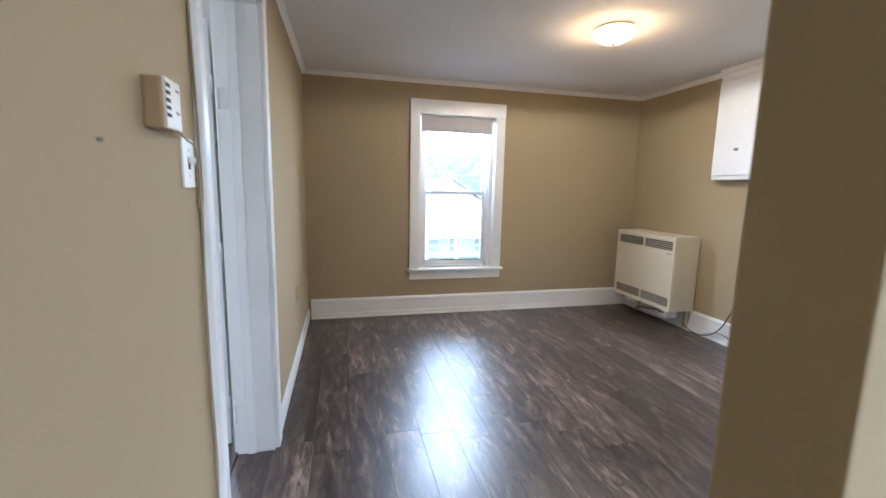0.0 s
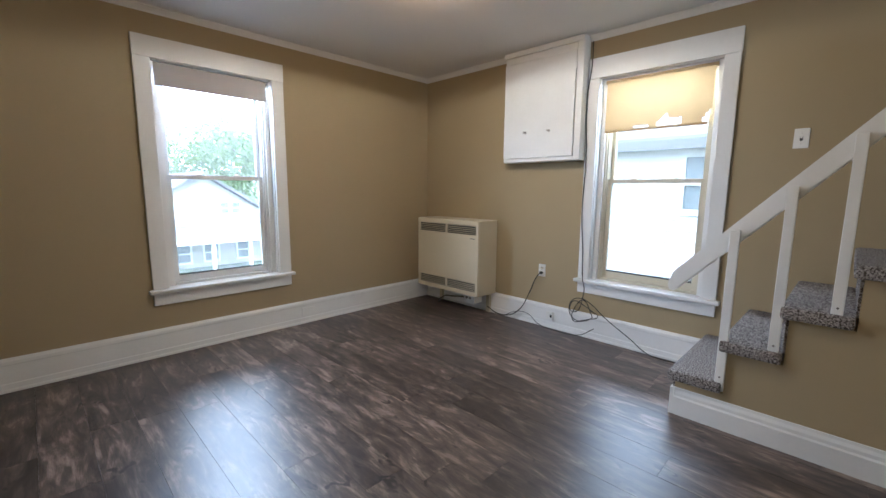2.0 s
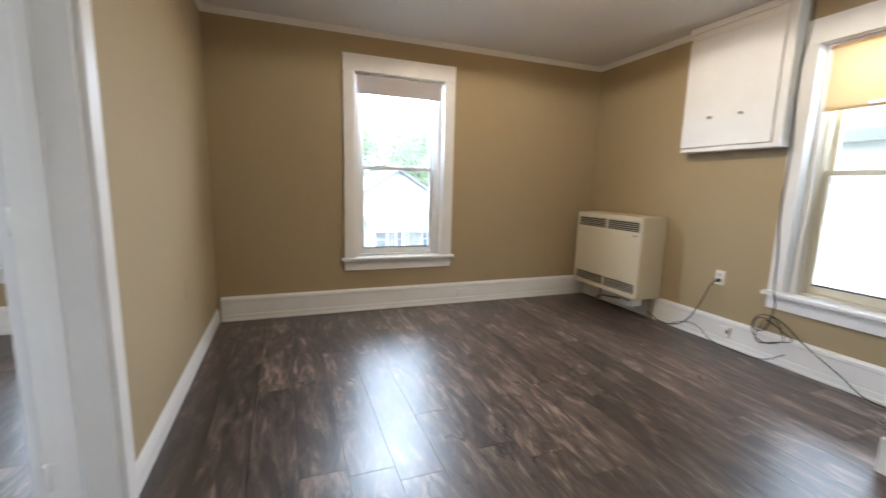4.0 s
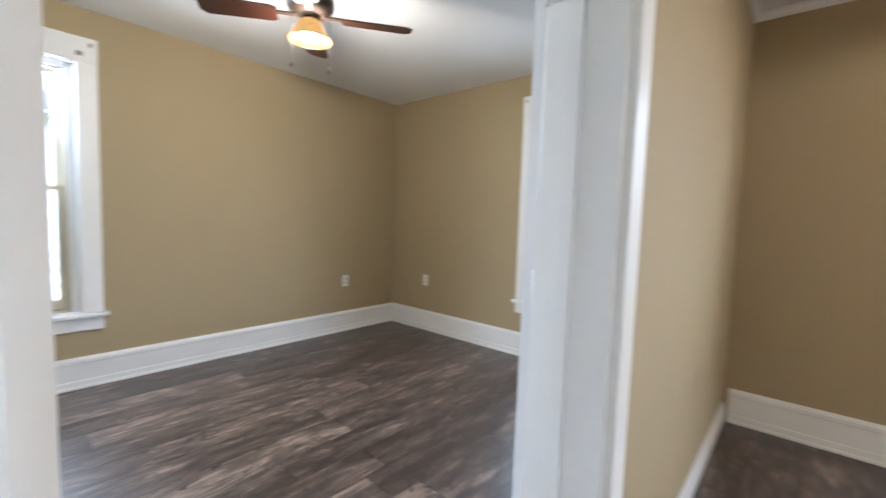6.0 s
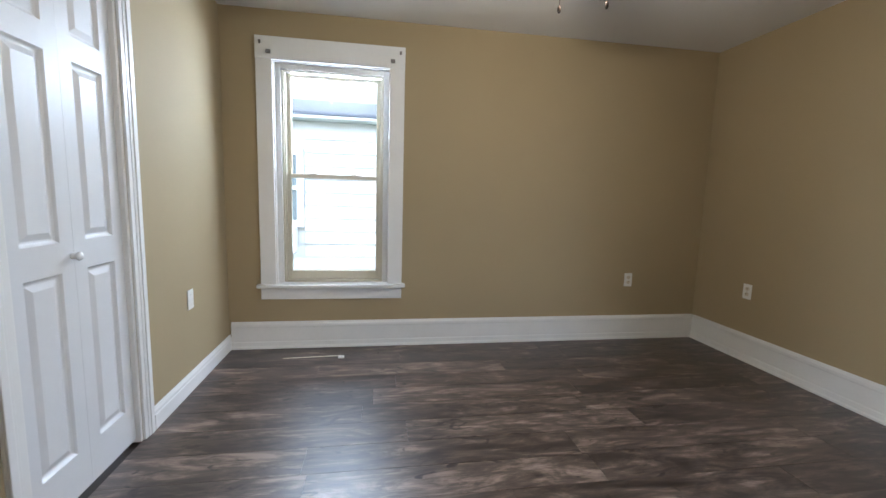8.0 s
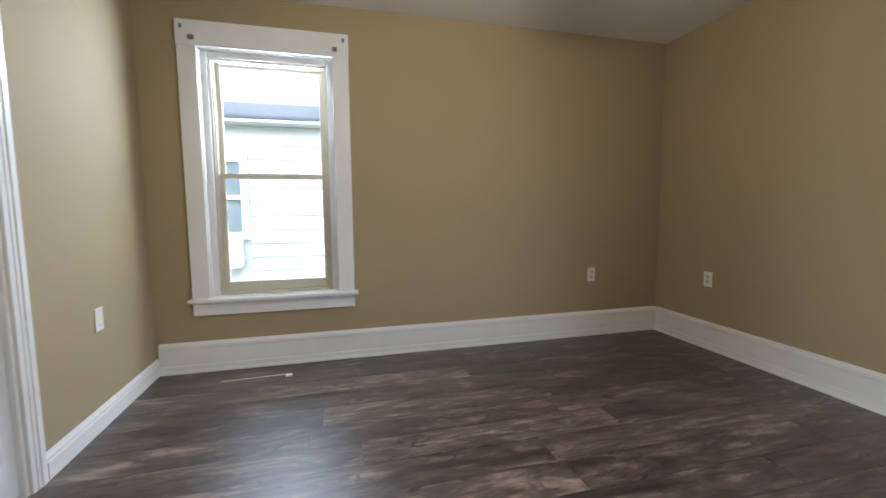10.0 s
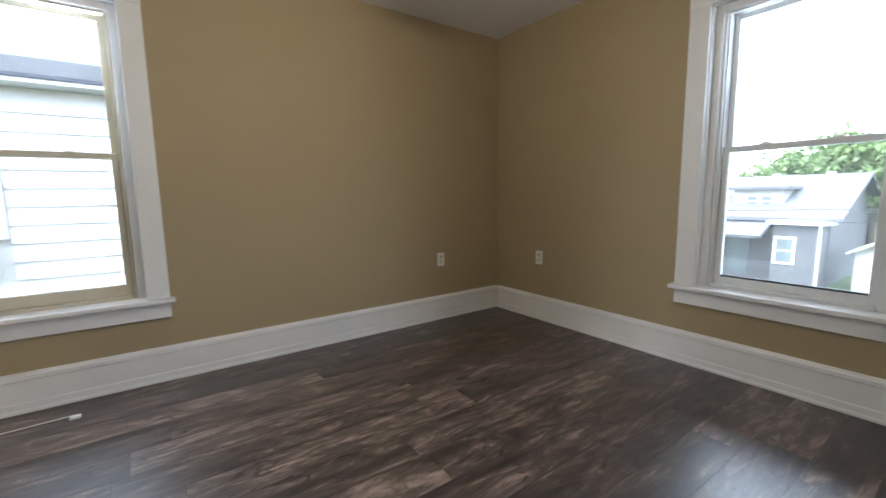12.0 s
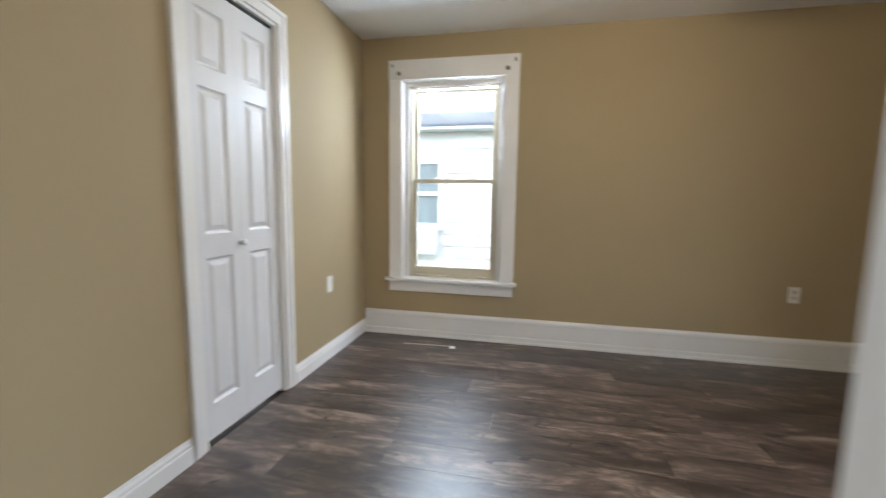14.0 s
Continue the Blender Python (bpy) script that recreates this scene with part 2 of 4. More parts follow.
def obj(name, bm, mat):
    me = bpy.data.meshes.new(name)
    bm.to_mesh(me)
    bm.free()
    me.materials.append(mat)
    return new(name, me)


def part(name, bm, mat, parent, label=""):
    o = obj(name, bm, mat)
    o.parent = parent
    if label:
        o["label"] = label
    return o


def thing(name, m, label, category, group="", kind=""):
    o = new(name)
    o.empty_display_size = 0.1
    o.matrix_world = m
    return tagged(o, label, category, group, kind)


def structure(name, bm, mat, label, category):
    return tagged(obj(name, bm, mat), label, category, "", "structure")


def wire(name, pts, radius, mat, parent=None, label="", category=""):
    c = bpy.data.curves.new(name, 'CURVE')
    c.dimensions = '3D'
    c.bevel_depth = radius
    c.bevel_resolution = 2
    s = c.splines.new('BEZIER')
    s.bezier_points.add(len(pts) - 1)
    for p, q in zip(s.bezier_points, pts):
        p.co = q
        p.handle_left_type = p.handle_right_type = 'AUTO'
    c.materials.append(mat)
    tmp = bpy.data.objects.new(name, c)
    scene.collection.objects.link(tmp)
    bpy.context.view_layer.update()
    me = bpy.data.meshes.new_from_object(tmp.evaluated_get(bpy.context.evaluated_depsgraph_get()))
    bpy.data.objects.remove(tmp)
    me.materials.clear()
    me.materials.append(mat)
    o = new(name, me)
    if parent:
        o.parent = parent
    if label:
        tagged(o, label, category)
    return o


# ---- plan ----
XE, YN = 3.75, 4.20            # living room: east and north inner faces
ZC = 2.455                     # its ceiling
BX0, BX1 = -3.25, -0.17        # bedroom: west face, partition face
BY0, BY1, BZ = 0.41, 4.33, 2.46
D0, D1, DH = 1.127, 2.018, 2.17  # doorway in the partition, along y
OUT = 0.20                     # thickness of the outer walls
W_N, W_E, W_W, W_B = 1.557, 1.777, 1.172, -1.07   # centres of the windows
OW, OZ0, OZ1 = 0.83, 0.50, 2.12                   # their openings


def wall_with_hole(name, axis, face, thick, a0, a1, z0, z1, hole, label):
    """A wall along x or y from a0 to a1, from face outwards by thick, with one opening (b0, b1, w0, w1)."""
    b0, b1, w0, w1 = hole
    bm = bmesh.new()
    for p0, p1, q0, q1 in ((a0, b0, z0, z1), (b1, a1, z0, z1), (b0, b1, z0, w0), (b0, b1, w1, z1)):
        if p1 - p0 > 1e-4 and q1 - q0 > 1e-4:
            if axis == 'x':
                bx(bm, p0, p1, face, face + thick, q0, q1)
            else:
                bx(bm, face, face + thick, p0, p1, q0, q1)
    bmesh.ops.remove_doubles(bm, verts=bm.verts, dist=1e-5)
    return structure(name, bm, WALL, label, "wall")


ZT = 2.62
wall_with_hole("wall_north", 'x', YN, OUT + 0.13, 0.0, XE + OUT, -0.2, ZT, (W_N - OW / 2, W_N + OW / 2, OZ0, OZ1), "tan painted living room wall round a window")
wall_with_hole("wall_east", 'y', XE, OUT, -2.6, YN, -0.2, ZT, (W_E - OW / 2, W_E + OW / 2, OZ0, OZ1), "tan painted wall beside the carpeted stairs")
wall_with_hole("wall_partition", 'y', BX1, -BX1, -2.6, BY1, -0.2, ZT, (D0, D1, -0.2, DH), "tan painted partition with an open doorway")
wall_with_hole("wall_west", 'y', BX0 - OUT, OUT, BY0 - 0.14, BY1 + OUT, -0.2, ZT, (W_W - OW / 2, W_W + OW / 2, OZ0, OZ1), "tan painted bedroom wall round a window")
wall_with_hole("wall_bedroom_north", 'x', BY1, OUT, BX0, 0.0, -0.2, ZT, (W_B - OW / 2, W_B + OW / 2, OZ0, OZ1), "tan painted bedroom wall round a window")
CL0, CL1, CLH = -2.06, -1.42, 2.11
wall_with_hole("wall_bedroom_south", 'x', BY0 - 0.14, 0.14, BX0, BX1, -0.2, ZT, (CL0, CL1, -0.2, CLH), "tan painted bedroom wall round the closet door")
structure("wall_closet_back", box(-2.4, -1.2, -0.40, -0.34, -0.2, ZT), WALL, "plain wall at the back of the closet", "wall")
structure("wall_stub", box(0.93, 2.93, 0.21, 0.38, -0.2, ZT, 0.006), WALL, "tan plastered partition end beside the entry", "wall")
# Unseen end wall; its opening is added to let light into the entry.
wall_with_hole("wall_south", 'x', -2.7, 0.1, 0.0, XE, -0.2, ZT, (1.9, 3.3, 0.6, 2.2), "unseen tan end wall with an added light opening")

structure("ceiling", box(0.0, XE, -2.6, YN, ZC, ZC + 0.15), CEIL, "flat white living room ceiling", "ceiling")
structure("ceiling_bedroom", box(BX0, BX1, BY0, BY1, BZ, BZ + 0.12), CEIL, "flat white bedroom ceiling", "ceiling")

floor = structure("floor", box(BX0 - OUT, XE + OUT, -2.7, BY1 + OUT, -0.2, -0.012), SUBFLOOR, "dark rustic wood laminate plank floor", "floor")

# ---- mouldings ----
BASE = [(0, 0), (0.030, 0), (0.030, 0.012), (0.024, 0.022), (0.022, 0.05), (0.018, 0.056), (0.018, 0.165), (0.021, 0.172), (0.019, 0.190), (0.011, 0.200), (0.006, 0.208), (0, 0.208)]
BASE_LOW = [(0, 0), (0.016, 0), (0.016, 0.072), (0.012, 0.078), (0.012, 0.090), (0.006, 0.102), (0.004, 0.112), (0, 0.112)]
CROWN = [(0, 0), (0, -0.042), (0.006, -0.042), (0.010, -0.030), (0.026, -0.012), (0.034, -0.008), (0.034, 0)]


def base(name, prof, a, b, out):
    structure(name, sweep(prof, (*a, 0), (*b, 0), (*out, 0)), TRIM, "white painted wooden baseboard", "baseboard")


base("baseboard_north", BASE, (0.03, YN), (XE, YN), (0, -1))
base("baseboard_east", BASE, (XE, YN - 0.03), (XE, 1.31), (-1, 0))
base("baseboard_partition", BASE_LOW, (0, D1 + 0.086), (0, YN), (1, 0))
base("baseboard_entry", BASE_LOW, (0, -2.6), (0, D0 - 0.085), (1, 0))
base("baseboard_bedroom_west", BASE, (BX0, BY0 + 0.016), (BX0, BY1), (1, 0))
base("baseboard_bedroom_north", BASE, (BX0 + 0.03, BY1), (BX1, BY1), (0, -1))
base("baseboard_bedroom_south", BASE_LOW, (BX0, BY0), (CL0 - 0.085, BY0), (0, 1))
base("baseboard_closet_side", BASE_LOW, (CL1 + 0.085, BY0), (BX1, BY0), (0, 1))
base("baseboard_bedroom_east", BASE, (BX1, D1 + 0.10), (BX1, BY1 - 0.03), (-1, 0))
for nm, a, b, o in (("trim_north", (0, YN), (XE, YN), (0, -1)), ("trim_east", (XE, YN), (XE, 0.38), (-1, 0)), ("trim_west", (0, -2.6), (0, YN), (1, 0))):
    structure(nm, sweep(CROWN, (*a, ZC), (*b, ZC), (*o, 0)), TRIM, "narrow white crown moulding", "moulding")


# ---- windows ----
def window(name, m, label, cas=0.10, head=0.155, frame_mat=VINYL, hooks=False, haze=0.02, rail=0.066):
    """A double-hung sash window in local axes: x along the wall, y outwards, inner wall face at y = 0."""
    w = thing(name, m, label, "window", "", "structure")
    h = OW / 2
    for s in (-1, 1):
        part("casing", box(s * h, s * (h + cas), -0.022, 0, OZ0 + 0.003, OZ1, 0.003), TRIM, w)
    part("head_casing", box(-h - cas - 0.002, h + cas + 0.002, -0.025, 0, OZ1, OZ1 + head, 0.003), TRIM, w)
    part("sill", box(-h - cas - 0.025, h + cas + 0.025, -0.055, 0.075, OZ0 - 0.024, OZ0 + 0.002, 0.006), TRIM, w)
    part("apron", box(-h - cas, h + cas, -0.020, 0, OZ0 - 0.115, OZ0 - 0.025, 0.003), TRIM, w)
    fr = frame_mat if frame_mat is not VINYL else TRIM
    li = h - 0.042                 # a white liner board steps the reveal in to the sash tracks
    for s in (-1, 1):
        part("jamb", box(s * li, s * h, 0.046, 0.19, OZ0 + 0.003, OZ1 - 0.001, 0.002), TRIM, w)
        part("stop", box(s * (li - 0.014), s * (li - 0.001), 0.066, 0.084, OZ0 + 0.003, OZ1 - 0.044, 0.002), fr, w)
        part("track", box(s * (li - 0.022), s * (li - 0.001), 0.085, 0.187, OZ0 + 0.003, OZ1 - 0.044), frame_mat, w)
        part("reveal", box(s * (h - 0.005), s * h, 0.001, 0.045, OZ0 + 0.003, OZ1 - 0.006), TRIM, w)
    part("head_reveal", box(-h, h, 0.001, 0.045, OZ1 - 0.005, OZ1), TRIM, w)
    part("head_jamb", box(-li + 0.001, li - 0.001, 0.047, 0.19, OZ1 - 0.042, OZ1 - 0.001, 0.002), TRIM, w)
    part("head_stop", box(-li + 0.015, li - 0.015, 0.067, 0.084, OZ1 - 0.054, OZ1 - 0.043, 0.002), fr, w)
    part("outer_sill", box(-li + 0.023, li - 0.023, 0.076, 0.24, OZ0 - 0.02, OZ0 + 0.018), frame_mat, w)
    mid = 1.320
    g = li - 0.023
    glass = glass_material(haze)
    for nm, y0, z0, z1, low in (("lower_sash", 0.106, OZ0 + 0.019, mid + 0.016, rail), ("upper_sash", 0.144, mid - 0.016, OZ1 - 0.044, 0.032)):
        s = part(nm, bmesh.new(), frame_mat, w)
        bm = bmesh.new()
        st = 0.030
        y1 = y0 + 0.034
        bx(bm, -g, -g + st, y0, y1, z0, z1, 0.003)
        bx(bm, g - st, g, y0, y1, z0, z1, 0.003)
        bx(bm, -g + st, g - st, y0 + 0.001, y1 - 0.001, z0, z0 + low, 0.003)
        bx(bm, -g + st, g - st, y0 + 0.001, y1 - 0.001, z1 - 0.032, z1, 0.003)
        bm.to_mesh(s.data)
        bm.free()
        p = part("pane", box(-g + st - 0.004, g - st + 0.004, y0 + 0.014, y0 + 0.019, z0 + low - 0.004, z1 - 0.028), glass, s)
        p.visible_shadow = False
        if nm == "lower_sash" and rail < 0.06:
            part("gasket", box(-g + st, g - st, y0 + 0.004, y0 + 0.013, z0 + low, z0 + low + 0.011), BLACK, s)
    for x in (-0.15, 0.15):
        part("sash_lock", spin([(0.022, 0), (0.022, 0.006), (0.012, 0.012), (0.010, 0.020)], 14, None, Matrix.Translation((x, 0.124, mid + 0.016)) @ Matrix.Diagonal((1.3, 0.55, 0.8, 1))), ALMOND, w)
    if hooks:
        for s in (-1, 1):
            part("curtain_bracket", box(s * (h + 0.020) - 0.016, s * (h + 0.020) + 0.016, -0.040, -0.026, OZ1 + 0.035, OZ1 + 0.062, 0.004), DULL, w, "grey metal curtain bracket")
            part("bracket_plate", box(s * (h + 0.077) - 0.008, s * (h + 0.077) + 0.008, -0.034, -0.026, OZ1 + 0.098, OZ1 + 0.124, 0.003), DULL, w)
    return w


ROT_N, ROT_E, ROT_W = 0, -90, 90
window("window_1", pose(W_N, YN, 0, 0, 0, ROT_N), "white double-hung window in wide flat casing", head=0.140, haze=0.045, rail=0.05)
window("window_2", pose(XE, W_E, 0, 0, 0, ROT_E), "white double-hung window behind the stair rail", cas=0.09, frame_mat=ALMOND, haze=0.03, rail=0.055)
window("window_3", pose(BX0, W_W, 0, 0, 0, ROT_W), "almond double-hung window in white casing", hooks=True, cas=0.11, frame_mat=ALMOND, haze=0.006)
window("window_4", pose(W_B, BY1, 0, 0, 0, ROT_N), "white double-hung window overlooking the street", hooks=True, cas=0.11, frame_mat=VINYL, haze=0.014, rail=0.046)

# roller blinds
rb = thing("roller_blind", pose(W_N, YN, 0), "short grey roller blind rolled high in the window", "blind")
part("roller", spin([(0.017, -0.385), (0.017, 0.385)], 16, None, Matrix.Translation((0, 0.024, OZ1 - 0.040)) @ Matrix.Rotation(radians(90), 4, 'Y')), BLIND, rb)
part("cloth", box(-0.395, 0.375, 0.004, 0.0055, 1.955, OZ1 - 0.020), BLIND, rb)
part("hem_bar", box(-0.395, 0.375, 0.001, 0.010, 1.945, 1.957, 0.003), BLIND, rb)
rs = thing("torn_roller_shade", pose(XE, W_E, 0, 0, 0, ROT_E), "yellowed roller shade with a torn lower edge", "blind")
part("roller", spin([(0.016, -0.375), (0.016, 0.375)], 16, None, Matrix.Translation((0, 0.034, OZ1 - 0.036)) @ Matrix.Rotation(radians(90), 4, 'Y')), SHADE, rs)
bm = bmesh.new()
cols, z_hem = 40, 1.71
edge = []
random.seed(5)
for i in range(cols):
    u0, u1 = -0.365 + 0.73 * i / cols, -0.365 + 0.73 * (i + 1) / cols
    f = (i + 0.5) / cols
    up = 0.0
    if 0.30 < f < 0.45:
        up = 0.022
    if 0.52 < f < 0.74:
        up = 0.035 + 0.045 * max(0, 1 - abs(f - 0.60) / 0.06) + 0.02 * random.random()
    if f > 0.93:
        up = 0.03 + 1.0 * (f - 0.93)
    up += 0.004 * random.random()
    edge += [(u0, z_hem + up), (u1, z_hem + up)]
edge += [(0.365, OZ1 - 0.03), (-0.365, OZ1 - 0.03)]
bm.faces.new([bm.verts.new((u, 0.020, z)) for u, z in edge])
part("cloth", bm, SHADE, rs)
part("hem_strip", box(-0.365, 0.345, 0.016, 0.025, z_hem - 0.012, z_hem + 0.006, 0.003), SHADE, rs, "ragged brown hem strip hanging on")


# ---- doorway and doors ----
dw = thing("door_1", pose(0, 0, 0), "white painted door frame with deep jambs", "door frame", "", "structure")
for y0, y1, nm in ((D0 - 0.039, D0, "casing"), (D1, D1 + 0.085, "casing")):
    part(nm, box(0, 0.026, y0, y1, 0, DH + 0.0, 0.006), TRIM, dw)
    part(nm, box(BX1 - 0.022, BX1, y0, y1, 0, DH, 0.006), TRIM, dw)
part("head_casing", box(0, 0.028, D0 - 0.039, D1 + 0.085, DH, DH + 0.12, 0.006), TRIM, dw)
part("head_casing", box(BX1 - 0.024, BX1, D0 - 0.039, D1 + 0.085, DH, DH + 0.12, 0.006), TRIM, dw)
part("jamb", box(BX1 - 0.003, 0.003, D1 - 0.016, D1 + 0.002, -0.005, DH - 0.018), TRIM, dw)
part("jamb", box(BX1 - 0.003, 0.003, D0 - 0.002, D0 + 0.020, -0.005, DH - 0.018), TRIM, dw)
part("head_jamb", box(BX1 + 0.001, -0.001, D0, D1, DH - 0.018, DH), TRIM, dw)
part("door_stop", box(-0.125, -0.085, D1 - 0.028, D1 - 0.016, 0, DH - 0.02, 0.004), TRIM, dw)
part("door_stop", box(-0.125, -0.085, D0 + 0.016, D0 + 0.028, 0, DH - 0.02, 0.004), TRIM, dw)

for z in (0.22, 1.74):
    hg = part("hinge_leaf", box(-0.166, -0.130, D1 - 0.0195, D1 - 0.0155, z - 0.045, z + 0.045, 0.0015), TRIM, dw, "painted-over hinge leaf")
    part("hinge_barrel", spin([(0.007, -0.046), (0.008, -0.045), (0.008, 0.045), (0.007, 0.046)], 12, None, Matrix.Translation((-0.176, D1 - 0.021, z))), TRIM, hg)
part("strike_plate", box(-0.150, -0.128, D0 + 0.0195, D0 + 0.0225, 0.98, 1.05, 0.001), DULL, dw, "worn grey strike plate")


def panelled(bm, w, hgt, t, cols, rows, stile):
    """A moulded panel leaf: x 0..w, y 0..t, z 0..hgt. rows: (z0, z1) of the panels; cols: (x0, x1)."""
    xs = sorted({0, w, *[c for a in cols for c in a]})
    zs = sorted({0, hgt, *[c for a in rows for c in a]})

    def quad(a, b, c, d):
        bm.faces.new([bm.verts.new(p) for p in (a, b, c, d)])
    for side, y, s in ((0, 0.0, 1), (1, t, -1)):
        for x0, x1 in zip(xs, xs[1:]):
            for z0, z1 in zip(zs, zs[1:]):
                if (x0, x1) in cols and (z0, z1) in rows:
                    r = [(0, 0), (0.007, 0.009), (0.012, 0.012), (0.018, 0.012), (0.040, 0.003)]
                    for (i0, d0), (i1, d1) in zip(r, r[1:]):
                        A = [(x0 + i0, y + s * d0, z0 + i0), (x1 - i0, y + s * d0, z0 + i0), (x1 - i0, y + s * d0, z1 - i0), (x0 + i0, y + s * d0, z1 - i0)]
                        B = [(x0 + i1, y + s * d1, z0 + i1), (x1 - i1, y + s * d1, z0 + i1), (x1 - i1, y + s * d1, z1 - i1), (x0 + i1, y + s * d1, z1 - i1)]
                        for k in range(4):
                            quad(A[k], A[(k + 1) % 4], B[(k + 1) % 4], B[k])
                    quad(*B)
                else:
                    quad((x0, y, z0), (x1, y, z0), (x1, y, z1), (x0, y, z1))
    for a, b in (((0, 0), (w, 0)), ((w, 0), (w, hgt)), ((w, hgt), (0, hgt)), ((0, hgt), (0, 0))):
        quad((a[0], 0, a[1]), (b[0], 0, b[1]), (b[0], t, b[1]), (a[0], t, a[1]))
    bmesh.ops.remove_doubles(bm, verts=bm.verts, dist=1e-5)
    bmesh.ops.recalc_face_normals(bm, faces=bm.faces)
    return bm


def knob(parent, at, direction, mat, r=0.026, rose=True):
    m = Matrix.Translation(at) @ Vector((0, 0, 1)).rotation_difference(Vector(direction)).to_matrix().to_4x4()
    prof = [(0.030, 0), (0.030, 0.005), (0.012, 0.009)] if rose else [(0.012, 0), (0.012, 0.004)]
    prof += [(0.010, 0.026), (r * 0.75, 0.031), (r, 0.042), (r * 0.9, 0.054), (r * 0.5, 0.061), (0.001, 0.063)]
    prof = prof if rose else [(a, z * 0.55) for a, z in prof]
    return part("knob", spin(prof, 20, None, m), mat, parent)


# bedroom door, swung wide into the bedroom
turn = math.degrees(math.atan2(0.78, -0.19))
leaf = thing("bedroom_door", pose(-0.222, 2.092, 0.012, 0, 0, turn), "white panelled door swung wide open with pale knob", "door")
rows6 = [(0.20, 0.80), (0.96, 1.60), (1.70, 1.93)]
part("leaf", panelled(bmesh.new(), 0.80, 2.09, 0.035, [(0.11, 0.36), (0.44, 0.69)], rows6, 0.11), DOORW, leaf)
knob(leaf, (0.735, 0.035, 1.04), (0, 1, 0), METAL)
knob(leaf, (0.735, 0, 1.04), (0, -1, 0), METAL)
for z in (0.22, 1.02, 1.80):
    part("hinge", spin([(0.007, -0.045), (0.007, 0.045)], 10, None, Matrix.Translation((-0.008, 0.002, z))), TRIM, leaf, "painted-over butt hinge")

# closet bifold door
cf = thing("door_2", pose(0, 0, 0), "white moulded casing round the closet", "door frame", "", "structure")
MOULD = 0.074
for x0, x1 in ((CL0 - MOULD, CL0), (CL1, CL1 + MOULD)):
    bm = bmesh.new()
    bx(bm, x0, x1, BY0, BY0 + 0.012, 0, CLH, 0.002)
    a, b = (x0, x0 + 0.03) if x0 < CL0 else (x1 - 0.03, x1)
    bx(bm, a, b, BY0 + 0.012, BY0 + 0.020, 0, CLH + 0.05, 0.004)
    bx(bm, (x0 + x1) / 2 - 0.008, (x0 + x1) / 2 + 0.012, BY0 + 0.012, BY0 + 0.015, 0, CLH, 0.0015)
    part("casing", bm, TRIM, cf)
bm = box(CL0 - MOULD, CL1 + MOULD, BY0, BY0 + 0.0125, CLH, CLH + MOULD, 0.002)
bx(bm, CL0 - MOULD, CL1 + MOULD, BY0 + 0.012, BY0 + 0.021, CLH + 0.05, CLH + MOULD, 0.004)
part("head_casing", bm, TRIM, cf)
for x0, x1 in ((CL0, CL0 + 0.018), (CL1 - 0.018, CL1)):
    part("jamb", box(x0, x1, BY0 - 0.139, BY0 - 0.001, 0, CLH - 0.018), TRIM, cf)
part("head_jamb", box(CL0, CL1, BY0 - 0.139, BY0 - 0.001, CLH - 0.018, CLH), TRIM, cf)
bif = thing("closet_door", pose(CL0 + 0.020, BY0 - 0.055, 0.018), "white six-panel bifold closet door, closed", "door")
lw = (CL1 - CL0 - 0.040) / 2 - 0.001
rows3 = [(0.165, 0.86), (0.97, 1.625), (1.715, 1.96)]
for i in range(2):
    p = part("leaf", panelled(bmesh.new(), lw, 2.055, 0.034, [(0.065, lw - 0.065)], rows3, 0.06), DOORW, bif)
    p.location = (i * (lw + 0.0006), 0, 0)
knob(bif, (lw + 0.012, 0.034, 0.915), (0, 1, 0), VINYL, 0.017, False)
structure("trim_closet_track", box(CL0 + 0.018, CL1 - 0.018, BY0 - 0.06, BY0 - 0.02, CLH - 0.032, CLH - 0.018), DARK, "dark bifold track above the closet door", "track")

# ---- stairs ----
SX, RISE, RUN, Y0 = 2.93, 0.228, 0.225, 1.30
TREADS = 9
sd = thing("staircase", pose(0, 0, 0), "enclosed stairs with speckled grey carpet treads", "stairs", "", "structure")
prof = [(-1.4, 0.0), (Y0 - 0.025, 0.0)]
for i in range(TREADS):
    prof += [(Y0 - 0.025 - i * RUN, (i + 1) * RISE - 0.035), (Y0 - 0.025 - (i + 1) * RUN, (i + 1) * RISE - 0.035)]
prof.append((-1.4, TREADS * RISE - 0.035))
bm = bmesh.new()
rings = [[bm.verts.new((x, y, z)) for y, z in prof] for x in (SX + 0.012, XE)]
for i in range(len(prof)):
    j = (i + 1) % len(prof)
    bm.faces.new((rings[0][i], rings[0][j], rings[1][j], rings[1][i]))
bm.faces.new(rings[0])
bm.faces.new(rings[1][::-1])
bmesh.ops.recalc_face_normals(bm, faces=bm.faces)
part("stringer_wall", bm, WALL, sd, "tan painted stair side")
for i in range(TREADS):
    y1, z1 = Y0 + 0.012 - i * RUN, (i + 1) * RISE + 0.03
    bm = box(SX - 0.022, XE - 0.002, y1 - RUN - 0.03, y1, z1 - 0.062, z1, 0.018)
    bx(bm, SX + 0.014, XE - 0.002, y1 - 0.036, y1 - 0.026, z1 - RISE - 0.004, z1 - 0.05)
    part("carpet_tread", bm, CARPET, sd, "speckled grey cut-pile carpet")
